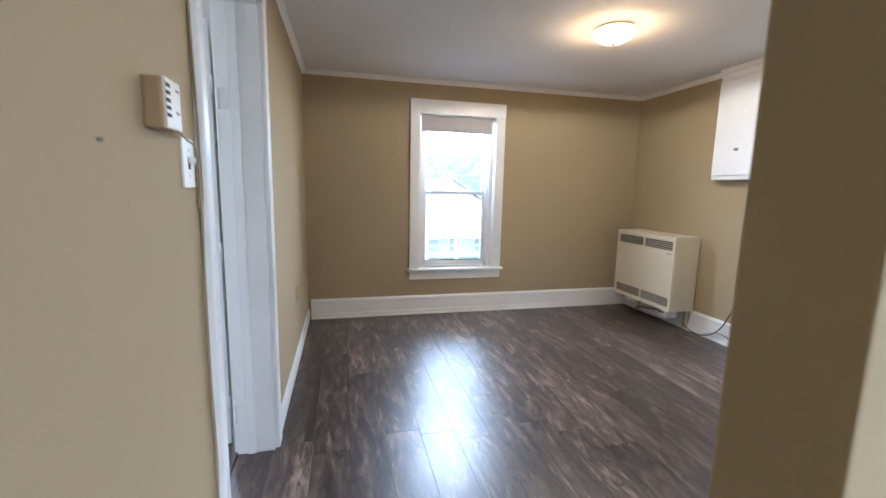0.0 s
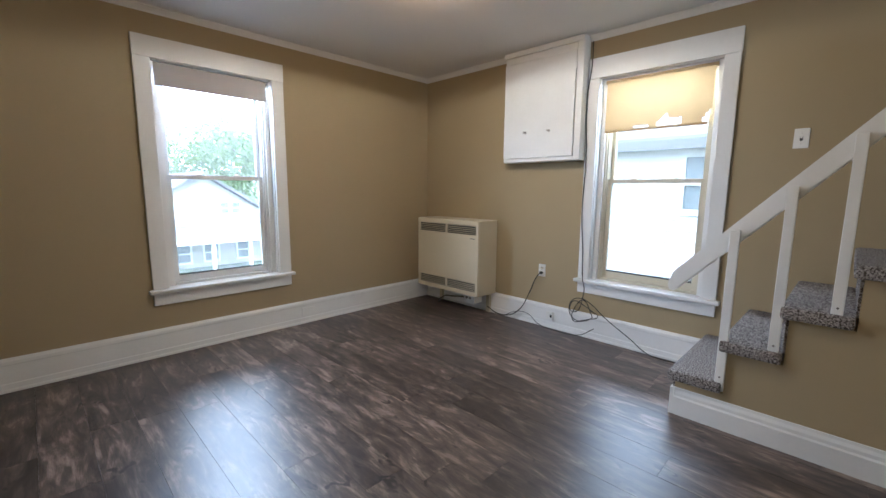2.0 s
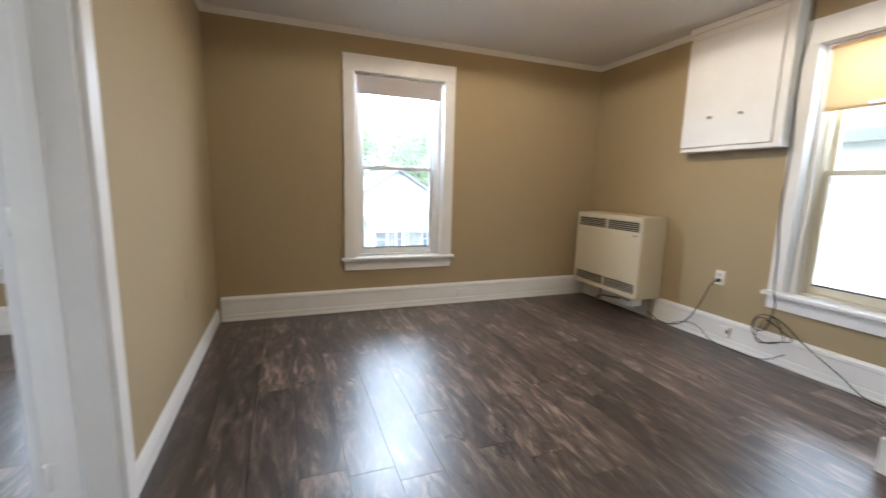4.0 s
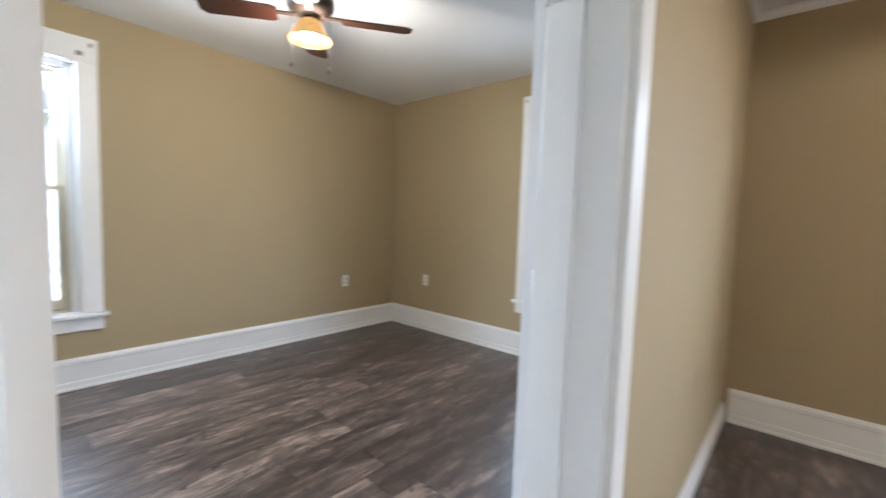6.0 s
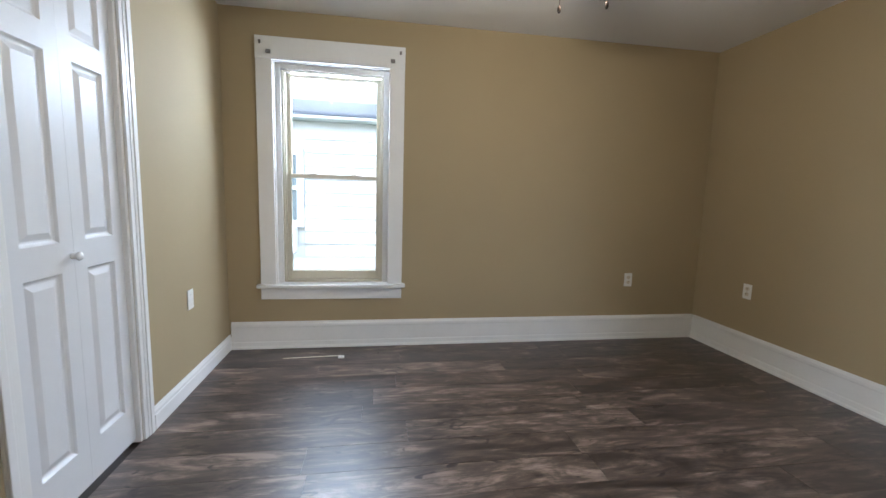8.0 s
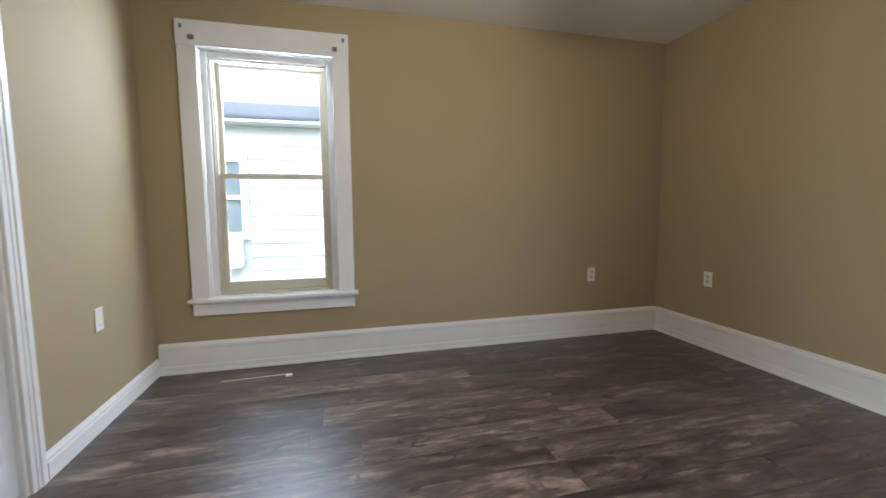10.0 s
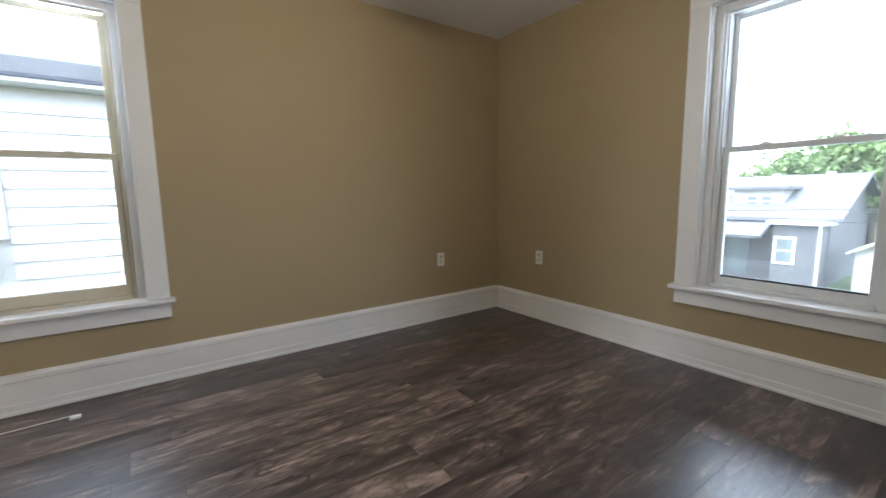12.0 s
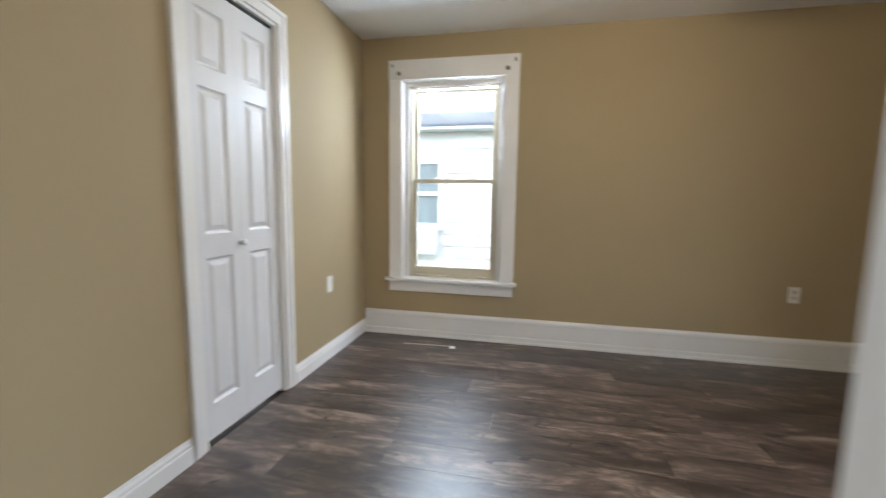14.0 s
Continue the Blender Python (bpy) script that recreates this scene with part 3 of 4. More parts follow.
structure("baseboard_stairs", sweep([(0, 0), (0.018, 0), (0.018, 0.10), (0.012, 0.108), (0.012, 0.125), (0.006, 0.140), (0.004, 0.155), (0, 0.155)], (SX + 0.012, Y0 - 0.025, 0), (SX + 0.012, -1.4, 0), (-1, 0, 0)), TRIM, "white baseboard along the stair side", "baseboard")
structure("baseboard_stair_front", sweep([(0, 0), (0.018, 0), (0.018, 0.155), (0, 0.155)], (SX - 0.006, Y0 - 0.025, 0), (XE, Y0 - 0.025, 0), (0, 1, 0)), TRIM, "white board under the first stair tread", "baseboard")

hr = thing("stair_handrail", pose(0, 0, 0), "white painted wooden stair handrail on square posts", "handrail")
RX = SX + 0.035


def rail_z(y):
    return 0.715 + (1.365 - y) * 1.085


ang = math.atan(1.085)
bm = bmesh.new()
ln = 2.3
m = Matrix.Translation((RX, 1.365, 0.715)) @ Matrix.Rotation(-ang, 4, 'X')
pts = [(0.0, -0.030), (-0.02, -0.042), (-ln, -0.042), (-ln, 0.042), (-0.085, 0.042), (-0.02, 0.012), (0.0, -0.012)]
vs = [[bm.verts.new(m @ Vector((x, y, z))) for y, z in pts] for x in (-0.020, 0.020)]
n = len(pts)
for i in range(n):
    bm.faces.new((vs[0][i], vs[0][(i + 1) % n], vs[1][(i + 1) % n], vs[1][i]))
bm.faces.new(vs[0][::-1])
bm.faces.new(vs[1])
bmesh.ops.recalc_face_normals(bm, faces=bm.faces)
bmesh.ops.bevel(bm, geom=bm.edges[:], offset=0.006, segments=2, affect='EDGES')
part("rail", bm, TRIM, hr)
for i in range(6):
    y = 1.070 - i * 0.200 if i < 3 else 0.670 - (i - 2) * RUN
    step = 1 + i
    zb = step * RISE + 0.028
    post = part("post", box(RX - 0.042, RX - 0.021, y - 0.021, y + 0.021, zb - 0.045, rail_z(y) + 0.02, 0.003), TRIM, hr)
    part("screw", spin([(0.005, 0), (0.005, 0.002), (0.002, 0.003)], 10, None, Matrix.Translation((RX - 0.042, y, zb + 0.03)) @ Matrix.Rotation(radians(-90), 4, 'Y')), DULL, post)

# ---- wall heater ----
ht = thing("wall_heater", pose(XE, 3.59, 0), "cream enamel gas wall heater with louvred grilles", "heater")
HX0, HX1, HY, HZ0, HZ1 = -0.30, -0.012, 0.43, 0.205, 0.945
part("body", box(HX0 + 0.012, HX1, -HY, HY, HZ0, HZ1, 0.008), CREAM, ht)
bm = bmesh.new()
cells = [(-HY + 0.035, -0.012), (0.012, HY - 0.035)]
front = HX0
rows = [(HZ0 + 0.045, HZ0 + 0.135), (HZ1 - 0.135, HZ1 - 0.045)]
ys = [-HY + 0.004, cells[0][0], cells[0][1], cells[1][0], cells[1][1], HY - 0.004]
zs = [HZ0 + 0.004, rows[0][0], rows[0][1], rows[1][0], rows[1][1], HZ1 - 0.004]
for a, b in zip(ys, ys[1:]):
    for c, d in zip(zs, zs[1:]):
        if (a, b) in cells and (c, d) in rows:
            continue
        bx(bm, front, front + 0.014, a, b, c, d)
bmesh.ops.remove_doubles(bm, verts=bm.verts, dist=1e-5)
part("front_panel", bm, CREAM, ht)
for a, b in cells:
    for c, d in rows:
        # Dark sheet behind the louvres, coloured as the grille's inner shade.
        part("grille_shade", box(front + 0.010, front + 0.0135, a, b, c, d), DARK, ht)
        for k in range(5):
            z = c + (d - c) * (k + 0.5) / 5
            s = part("louvre", box(-0.004, 0.005, a, b, -0.0018, 0.0018, 0.0006), CREAM, ht)
            s.matrix_basis = Matrix.Translation((front + 0.004, 0, z + 0.004)) @ Matrix.Rotation(radians(-10), 4, 'Y')
part("badge", box(front - 0.002, front, -HY + 0.045, -HY + 0.105, HZ1 - 0.175, HZ1 - 0.167), DULL, ht)
part("gas_valve_box", box(-0.24, -0.12, -0.34, -0.20, 0.115, HZ0 + 0.004, 0.006), VINYL, ht, "white valve box under the heater")
for dz in (0.0, 0.03):
    part("valve_dial", spin([(0.011, 0), (0.011, 0.008), (0.004, 0.009)], 14, None, Matrix.Translation((-0.241, -0.245 - dz * 1.4, 0.165)) @ Matrix.Rotation(radians(-90), 4, 'Y')), DULL, ht)
part("rear_leg", box(-0.05, -0.02, 0.30, 0.34, 0.0, HZ0 + 0.004), CREAM, ht)
part("rear_leg", box(-0.05, -0.02, -0.38, -0.34, 0.0, HZ0 + 0.004), CREAM, ht)
pipe = wire("gas_pipe", [(-0.18, -0.20, 0.15), (-0.18, 0.0, 0.12), (-0.16, 0.18, 0.08), (-0.15, 0.26, 0.0)], 0.009, DULL)
pipe.parent = ht

# ---- wall cabinet ----
cb = thing("wall_cabinet", pose(3.75, 2.66, 0), "white painted wall cabinet with one flat door", "cabinet")
CZ0, CZ1, CW, CD = 1.49, ZC - 0.004, 0.375, 0.10
part("body", box(-CD, -0.003, -CW, CW, CZ0, CZ1, 0.004), TRIM, cb)
part("face_frame", box(-CD - 0.012, -CD + 0.002, -CW, -CW + 0.055, CZ0 + 0.002, CZ1 - 0.03, 0.003), TRIM, cb)
part("face_frame", box(-CD - 0.012, -CD + 0.002, -CW + 0.055, CW, CZ0 + 0.002, CZ0 + 0.032, 0.003), TRIM, cb)
part("top_rail", box(-CD - 0.016, -CD + 0.002, -CW, CW + 0.018, CZ1 - 0.045, CZ1, 0.004), TRIM, cb)
cd = part("door", box(-CD - 0.020, -CD - 0.001, -CW + 0.060, CW - 0.003, CZ0 + 0.037, CZ1 - 0.105, 0.003), TRIM, cb)
part("upper_board", box(-CD - 0.010, -CD - 0.001, -CW + 0.060, CW - 0.003, CZ1 - 0.101, CZ1 - 0.048, 0.002), TRIM, cb)
for y in (0.14, -0.095):
    part("turn_latch", spin([(0.012, 0), (0.012, 0.004), (0.005, 0.008), (0.005, 0.022), (0.010, 0.028), (0.002, 0.033)], 14, None, Matrix.Translation((-CD - 0.020, y, 1.745)) @ Matrix.Rotation(radians(-90), 4, 'Y')), METAL, cd, "small nickel turn latch")
for z in (1.60, 2.20):
    part("hinge", box(-CD - 0.026, -CD - 0.012, -CW + 0.052, -CW + 0.064, z, z + 0.055, 0.003), TRIM, cb)


# ---- outlets, switches ----
def plate(m, kind):
    """A cover plate; local y points into the room, x along the wall."""
    lab = {"outlet": "white duplex outlet with screwed cover plate", "switch": "white toggle switch with cover plate", "blank": "white blank cover plate on the wall"}[kind]
    o = thing({"outlet": "wall_outlet", "switch": "light_switch", "blank": "cover_plate"}[kind], m, lab, {"outlet": "outlet", "switch": "switch", "blank": "plate"}[kind], {"outlet": "duplex outlets", "switch": "toggle switches", "blank": ""}[kind])
    part("cover", box(-0.036, 0.036, 0, 0.006, -0.058, 0.058, 0.0025), PLATE, o)
    if kind == "outlet":
        for z in (-0.021, 0.021):
            r = part("receptacle", spin([(0.0165, 0), (0.0165, 0.0025), (0.015, 0.003)], 18, None, Matrix.Translation((0, 0.006, z)) @ Matrix.Rotation(radians(-90), 4, 'X') @ Matrix.Diagonal((1, 0.85, 1, 1))), IVORY, o)
            for x in (-0.006, 0.006):
                part("slot", box(x - 0.0012, x + 0.0012, 0.0088, 0.0094, z - 0.001, z + 0.008), DARK, r)
            part("slot", box(-0.002, 0.002, 0.0088, 0.0094, z - 0.010, z - 0.006), DARK, r)
    if kind == "switch":
        part("toggle", box(-0.005, 0.005, 0.006, 0.020, 0.000, 0.014, 0.002), PLATE, o)
        part("toggle_slot", box(-0.007, 0.007, 0.0058, 0.0068, -0.014, 0.014), DARK, o)
    for z in ((0,) if kind == "outlet" else (-0.03, 0.03)):
        part("screw", spin([(0.003, 0), (0.003, 0.001), (0.001, 0.0015)], 8, None, Matrix.Translation((0, 0.006, z)) @ Matrix.Rotation(radians(-90), 4, 'X')), METAL, o)
    return o


plate(pose(XE, 2.64, 0.515, 0, 0, 90), "outlet")
plate(pose(BX0, 3.665, 0.524, 0, 0, -90), "outlet")
plate(pose(-2.723, BY1, 0.536, 0, 0, 180), "outlet")
plate(pose(XE, 0.932, 1.562, 0, 0, 90), "switch")
plate(pose(0, 1.020, 1.408, 0, 0, -90), "switch")
plate(pose(-2.615, BY0, 0.545, 0, 0, 0), "blank")
pp = thing("painted_cover_plate", pose(0, 3.18, 0.53, 0, 0, -90), "blank plate painted over in wall tan", "plate")
part("cover", box(-0.036, 0.036, 0, 0.005, -0.058, 0.058, 0.0025), WALL, pp)
bo = thing("phone_jack", pose(XE - 0.0185, 2.526, 0.115, 0, 0, 90), "small white surface jack on the baseboard", "jack")
part("box", box(-0.032, 0.032, 0, 0.022, -0.035, 0.035, 0.004), PLATE, bo)
part("port", box(-0.026, -0.008, 0.021, 0.0226, -0.014, 0.014), DARK, bo)
bo = thing("baseboard_plate", pose(2.213, YN - 0.0185, 0.11, 0, 0, 180), "painted-over blank plate set in baseboard", "plate")
part("cover", box(-0.058, 0.058, 0, 0.005, -0.036, 0.036, 0.002), TRIM, bo)

# ---- thermostat ----
th = thing("thermostat", pose(0, 0.846, 1.512, 0, 0, -90), "beige wall thermostat with vent slots", "thermostat")
part("housing", box(-0.040, 0.038, 0, 0.036, -0.048, 0.048, 0.006), BEIGE, th)
part("cover", box(-0.040, 0.036, 0.034, 0.041, -0.048, 0.048, 0.004), IVORY, th, "ivory slide cover")
for k in range(5):
    part("vent_slot", box(0.014, 0.034, 0.0405, 0.0416, -0.026 + k * 0.014, -0.019 + k * 0.014), DARK, th)
part("dial", box(-0.03, -0.014, 0.0405, 0.0418, 0.028, 0.032), DULL, th)
part("badge", box(-0.028, -0.012, 0.0405, 0.0416, -0.016, -0.010), BEIGE, th)
tw = wire("thermostat_wire", [(0.02, 0.875, 1.464), (0.018, 0.93, 1.470), (0.012, 0.99, 1.462), (0.012, 1.055, 1.44), (0.012, 1.066, 1.38), (0.010, 1.060, 1.0), (0.012, 1.067, 0.6), (0.014, 1.064, 0.22), (0.05, 1.085, 0.10), (0.06, 1.13, 0.008)], 0.0022, CORD, None, "thin brown thermostat wire run down the casing", "wire")
wire("phone_wire", [(0.010, 1.076, 2.40), (0.008, 1.078, 1.9), (0.012, 1.080, 1.50), (0.012, 1.083, 1.348), (0.012, 1.074, 1.29), (0.012, 1.067, 1.214), (0.012, 1.060, 1.14), (0.011, 1.057, 1.06), (0.011, 1.060, 0.7), (0.012, 1.064, 0.135), (0.02, 1.05, 0.02)], 0.0024, CORD, None, "old tan wire stapled beside the door", "wire")
# Strand drawn in for the shadow line between wall and casing.
wire("bell_wire", [(0.008, 1.080, 2.40), (0.008, 1.080, 1.64), (0.012, 1.086, 1.36), (0.011, 1.077, 1.29), (0.011, 1.070, 1.21), (0.011, 1.066, 1.12), (0.010, 1.067, 1.02), (0.008, 1.068, 0.6), (0.008, 1.066, 0.135)], 0.0016, CORD, None, "thin strand drawn for the shadow gap beside the casing", "wire")
lump = thing("plaster_lump", pose(0, 1.080, 1.345), "rough lumps of old plaster beside the door casing", "plaster")
rng = random.Random(4)
for k in range(7):
    q = Matrix.Translation((0.004, 0.003 * rng.uniform(-1, 1), 0.045 * (k / 3 - 1))) @ Matrix.Diagonal((rng.uniform(0.6, 1), rng.uniform(0.5, 0.9), rng.uniform(0.8, 1.5), 1))
    part("lump", spin([(0.001, -0.009), (0.006, -0.007), (0.009, 0.0), (0.006, 0.006), (0.001, 0.009)], 9, None, q), WALL, lump)

# ---- heater cord and coax tangle ----
wire("heater_cord", [(XE - 0.03, 2.64, 0.495), (XE - 0.055, 2.655, 0.47), (XE - 0.06, 2.73, 0.30), (XE - 0.06, 2.83, 0.12), (XE - 0.07, 2.95, 0.035), (XE - 0.09, 3.08, 0.03), (XE - 0.10, 3.20, 0.08)], 0.0048, BLACK, None, "black power cord plugged into the outlet", "cord")
pl = thing("power_plug", pose(XE - 0.0075, 2.64, 0.494, 0, 0, 90), "black power plug in the outlet", "plug")
part("plug_body", box(-0.013, 0.013, 0, 0.028, -0.012, 0.012, 0.005), BLACK, pl)
loop = []
random.seed(8)
for k in range(26):
    a = k / 26 * math.tau * 2.4
    loop.append((XE - 0.05 - 0.012 * math.sin(a * 0.7), 2.20 + 0.105 * math.cos(a) + 0.03 * math.sin(k * 0.9), 0.21 + 0.14 * math.sin(a) * (0.6 + 0.4 * math.cos(k * 0.55))))
wire("coiled_cable", [(XE - 0.015, 2.262, 2.41), (XE - 0.028, 2.255, 2.25), (XE - 0.028, 2.285, 1.95), (XE - 0.030, 2.262, 1.5), (XE - 0.028, 2.272, 1.05), (XE - 0.032, 2.245, 0.75), (XE - 0.06, 2.22, 0.52), (XE - 0.06, 2.20, 0.40)] + loop + [(XE - 0.05, 2.02, 0.22), (XE - 0.05, 1.80, 0.09), (XE - 0.06, 1.66, 0.012), (XE - 0.07, 1.45, 0.006), (XE - 0.10, 1.33, 0.006)], 0.0036, BLACK, None, "loose black coaxial cable coiled against the baseboard", "cable")
wire("telephone_cable", [(XE - 0.05, 2.10, 0.10), (XE - 0.06, 2.22, 0.02), (XE - 0.07, 2.45, 0.006), (XE - 0.06, 2.62, 0.02), (XE - 0.05, 2.75, 0.09), (XE - 0.05, 2.90, 0.075), (XE - 0.06, 3.0, 0.02)], 0.003, BLACK, None, "thin black cable lying along the baseboard", "cable")

# ---- ceiling lamp ----
cl = thing("ceiling_light", pose(2.16, 2.51, ZC), "lit flush dome ceiling light, amber glass", "light")
part("pan", spin([(0.128, -0.002), (0.130, -0.014), (0.120, -0.022)], 36), IVORY, cl)
dm = part("dome", spin([(0.136, -0.018), (0.138, -0.026), (0.130, -0.046), (0.110, -0.068), (0.078, -0.085), (0.042, -0.095), (0.002, -0.098)], 36), DOME, cl, "glowing alabaster glass dome")
part("finial", spin([(0.012, -0.094), (0.014, -0.102), (0.006, -0.110), (0.002, -0.114)], 16), METAL, cl)
dm.visible_shadow = False

# ---- ceiling fan ----
FANX, FANY, FANR = -1.68, 2.30, 0.52
fan = thing("ceiling_fan", pose(FANX, FANY, -0.03), "four-blade mahogany ceiling fan with lit bell lamp", "ceiling fan")
part("canopy", spin([(0.065, BZ + 0.029), (0.065, BZ - 0.02), (0.045, BZ - 0.045), (0.02, BZ - 0.055)], 28), BRONZE, fan)
part("motor", spin([(0.03, BZ - 0.05), (0.10, BZ - 0.075), (0.118, BZ - 0.11), (0.118, BZ - 0.17), (0.095, BZ - 0.20), (0.05, BZ - 0.215)], 32), BRONZE, fan)
part("switch_housing", spin([(0.052, BZ - 0.195), (0.055, BZ - 0.212), (0.042, BZ - 0.222), (0.038, BZ - 0.226)], 24), BRONZE, fan)
part("socket_cup", spin([(0.034, BZ - 0.222), (0.042, BZ - 0.232), (0.040, BZ - 0.246)], 24), BRONZE, fan)
BLZ = BZ - 0.225
for k in range(4):
    a = 54 + 90 * k
    m = pose(0, 0, BLZ, 0, 0, a)
    arm = part("blade_iron", bx(bmesh.new(), 0.07, 0.20, -0.016, 0.016, 0.004, 0.012, 0.003), BRONZE, fan)
    arm.matrix_basis = m
    bm = bmesh.new()
    out = [(0.16, -0.045), (0.19, -0.058), (FANR - 0.03, -0.066), (FANR, -0.040), (FANR, 0.040), (FANR - 0.03, 0.066), (0.19, 0.058), (0.16, 0.045)]
    top = [bm.verts.new((x, y, 0.004)) for x, y in out]
    bot = [bm.verts.new((x, y, -0.003)) for x, y in out]
    bm.faces.new(top)
    bm.faces.new(bot[::-1])
    for i in range(8):
        bm.faces.new((top[i], bot[i], bot[(i + 1) % 8], top[(i + 1) % 8]))
    bmesh.ops.recalc_face_normals(bm, faces=bm.faces)
    bl = part("blade", bm, MAHOGANY, fan)
    bl.matrix_basis = m @ Matrix.Rotation(radians(11), 4, 'X')
zt = BZ - 0.236
bell = part("bell_shade", spin([(0.040, zt), (0.055, zt - 0.012), (0.070, zt - 0.035), (0.083, zt - 0.065), (0.103, zt - 0.090), (0.112, zt - 0.100), (0.109, zt - 0.100), (0.080, zt - 0.067), (0.066, zt - 0.035), (0.050, zt - 0.013), (0.036, zt - 0.002)], 32, caps=False), BELL, fan, "amber glass bell shade")
bell.visible_shadow = False
bmr = spin([(0.111, zt - 0.098), (0.1145, zt - 0.100), (0.111, zt - 0.103), (0.108, zt - 0.100), (0.111, zt - 0.098)], 32, caps=False)
part("rim", bmr, BRONZE, fan)
part("bulb", spin([(0.013, zt - 0.005), (0.016, zt - 0.030), (0.028, zt - 0.050), (0.030, zt - 0.066), (0.022, zt - 0.084), (0.002, zt - 0.093)], 20), BULB, fan).visible_shadow = False
for dx, dy, ln in ((-0.075, -0.06, 0.23), (0.045, 0.085, 0.25)):
    ch = part("pull_chain", spin([(0.0016, zt + 0.03), (0.0016, zt + 0.03 - ln)], 8, None, Matrix.Translation((dx, dy, 0))), DULL, fan)
    part("chain_bob", spin([(0.002, 0.0), (0.007, -0.010), (0.0075, -0.024), (0.003, -0.032)], 12, None, Matrix.Translation((dx, dy, zt + 0.03 - ln))), BRONZE, ch)

# ---- floor debris and seam strip by the bedroom window ----
db = thing("plaster_chip", pose(-3.0, 1.252, 0.0), "small broken white plaster chip on the floor", "debris")
part("chip", bx(bmesh.new(), -0.018, 0.016, -0.022, 0.02, 0, 0.012, 0.004), PLATE, db)
# Pale strip added on the floor for a chip along a plank seam.
ds = thing("seam_chip_strip", pose(-3.03, 1.10, 0.0), "thin pale strip drawn for a chipped plank seam", "debris")
part("sliver", bx(bmesh.new(), -0.006, 0.004, -0.26, 0.15, 0, 0.003, 0.001, Matrix.Rotation(radians(3), 4, 'Z')), IVORY, ds)
nh = thing("nail", pose(0, 0.651, 1.424), "small nail stub in the tan wall", "nail")
part("shank", spin([(0.003, 0), (0.003, 0.006), (0.001, 0.008)], 8, None, Matrix.Rotation(radians(90), 4, 'Y')), DULL, nh)

# ---- outdoors ----
GZ = -3.3
GRASS = material("lawn", (0.05, 0.08, 0.03), 0.9, vary=0.35, scale=0.6, fine=8, bump=0.3)
ASPHALT = material("asphalt", (0.055, 0.055, 0.057), 0.9, vary=0.15, scale=0.7, fine=30)
CONC = material("concrete", (0.32, 0.31, 0.29), 0.9, vary=0.12, scale=0.8, fine=20)
SIDING = material("pale_siding", (0.47, 0.455, 0.44), 0.6, vary=0.05, scale=0.9, fine=25)
CREAMSIDE = material("cream_siding", (0.27, 0.26, 0.235), 0.6, vary=0.06, scale=0.9, fine=25)
GREYSIDE = material("grey_siding", (0.080, 0.080, 0.084), 0.7, vary=0.08, scale=0.6, fine=15)
SHINGLE = material("grey_shingles", (0.09, 0.09, 0.095), 0.95, vary=0.2, scale=1.2, fine=14, bump=0.5)
PALEROOF = material("weathered_pale_shingles", (0.105, 0.105, 0.112), 0.95, vary=0.2, scale=1.2, fine=14, bump=0.5)
FASCIA = material("blue_grey_gutter", (0.10, 0.105, 0.15), 0.5, vary=0.08)
OUTTRIM = material("outdoor_white_trim", (0.48, 0.48, 0.48), 0.5, vary=0.05)
HGLASS = material("dark_house_glass", (0.12, 0.14, 0.145), 0.12, vary=0.2, scale=2, bump=0)
LEAF = material("leaf_green", (0.11, 0.16, 0.05), 0.7, vary=0.45, scale=1.5, fine=9, bump=0)
BARK = material("bark", (0.07, 0.055, 0.04), 0.95, vary=0.3, fine=20, bump=0.5)
ground = structure("ground", box(-400, 400, -400, 400, GZ - 1, GZ), GRASS, "green lawn reaching the horizon", "ground")
structure("road", box(-400, 400, 13.5, 20.0, GZ - 0.5, GZ + 0.02), ASPHALT, "grey asphalt street", "road")
structure("pavement", box(-400, 400, 11.4, 12.8, GZ - 0.5, GZ + 0.06), CONC, "pale concrete pavement", "pavement")


def house_window(house, m, w, h):
    f = bmesh.new()
    t = 0.10
    for a in ((-w / 2 - t, -w / 2, 0, h), (w / 2, w / 2 + t, 0, h), (-w / 2 - t, w / 2 + t, -t, 0), (-w / 2 - t, w / 2 + t, h, h + t), (-w / 2, w / 2, h / 2 - 0.03, h / 2 + 0.03)):
        bx(f, a[0], a[1], -0.05, 0.06, a[2], a[3])
    o = part("window", f, OUTTRIM, house)
    o.matrix_basis = m
    part("pane", box(-w / 2, w / 2, -0.012, 0.03, 0, h), HGLASS, o)


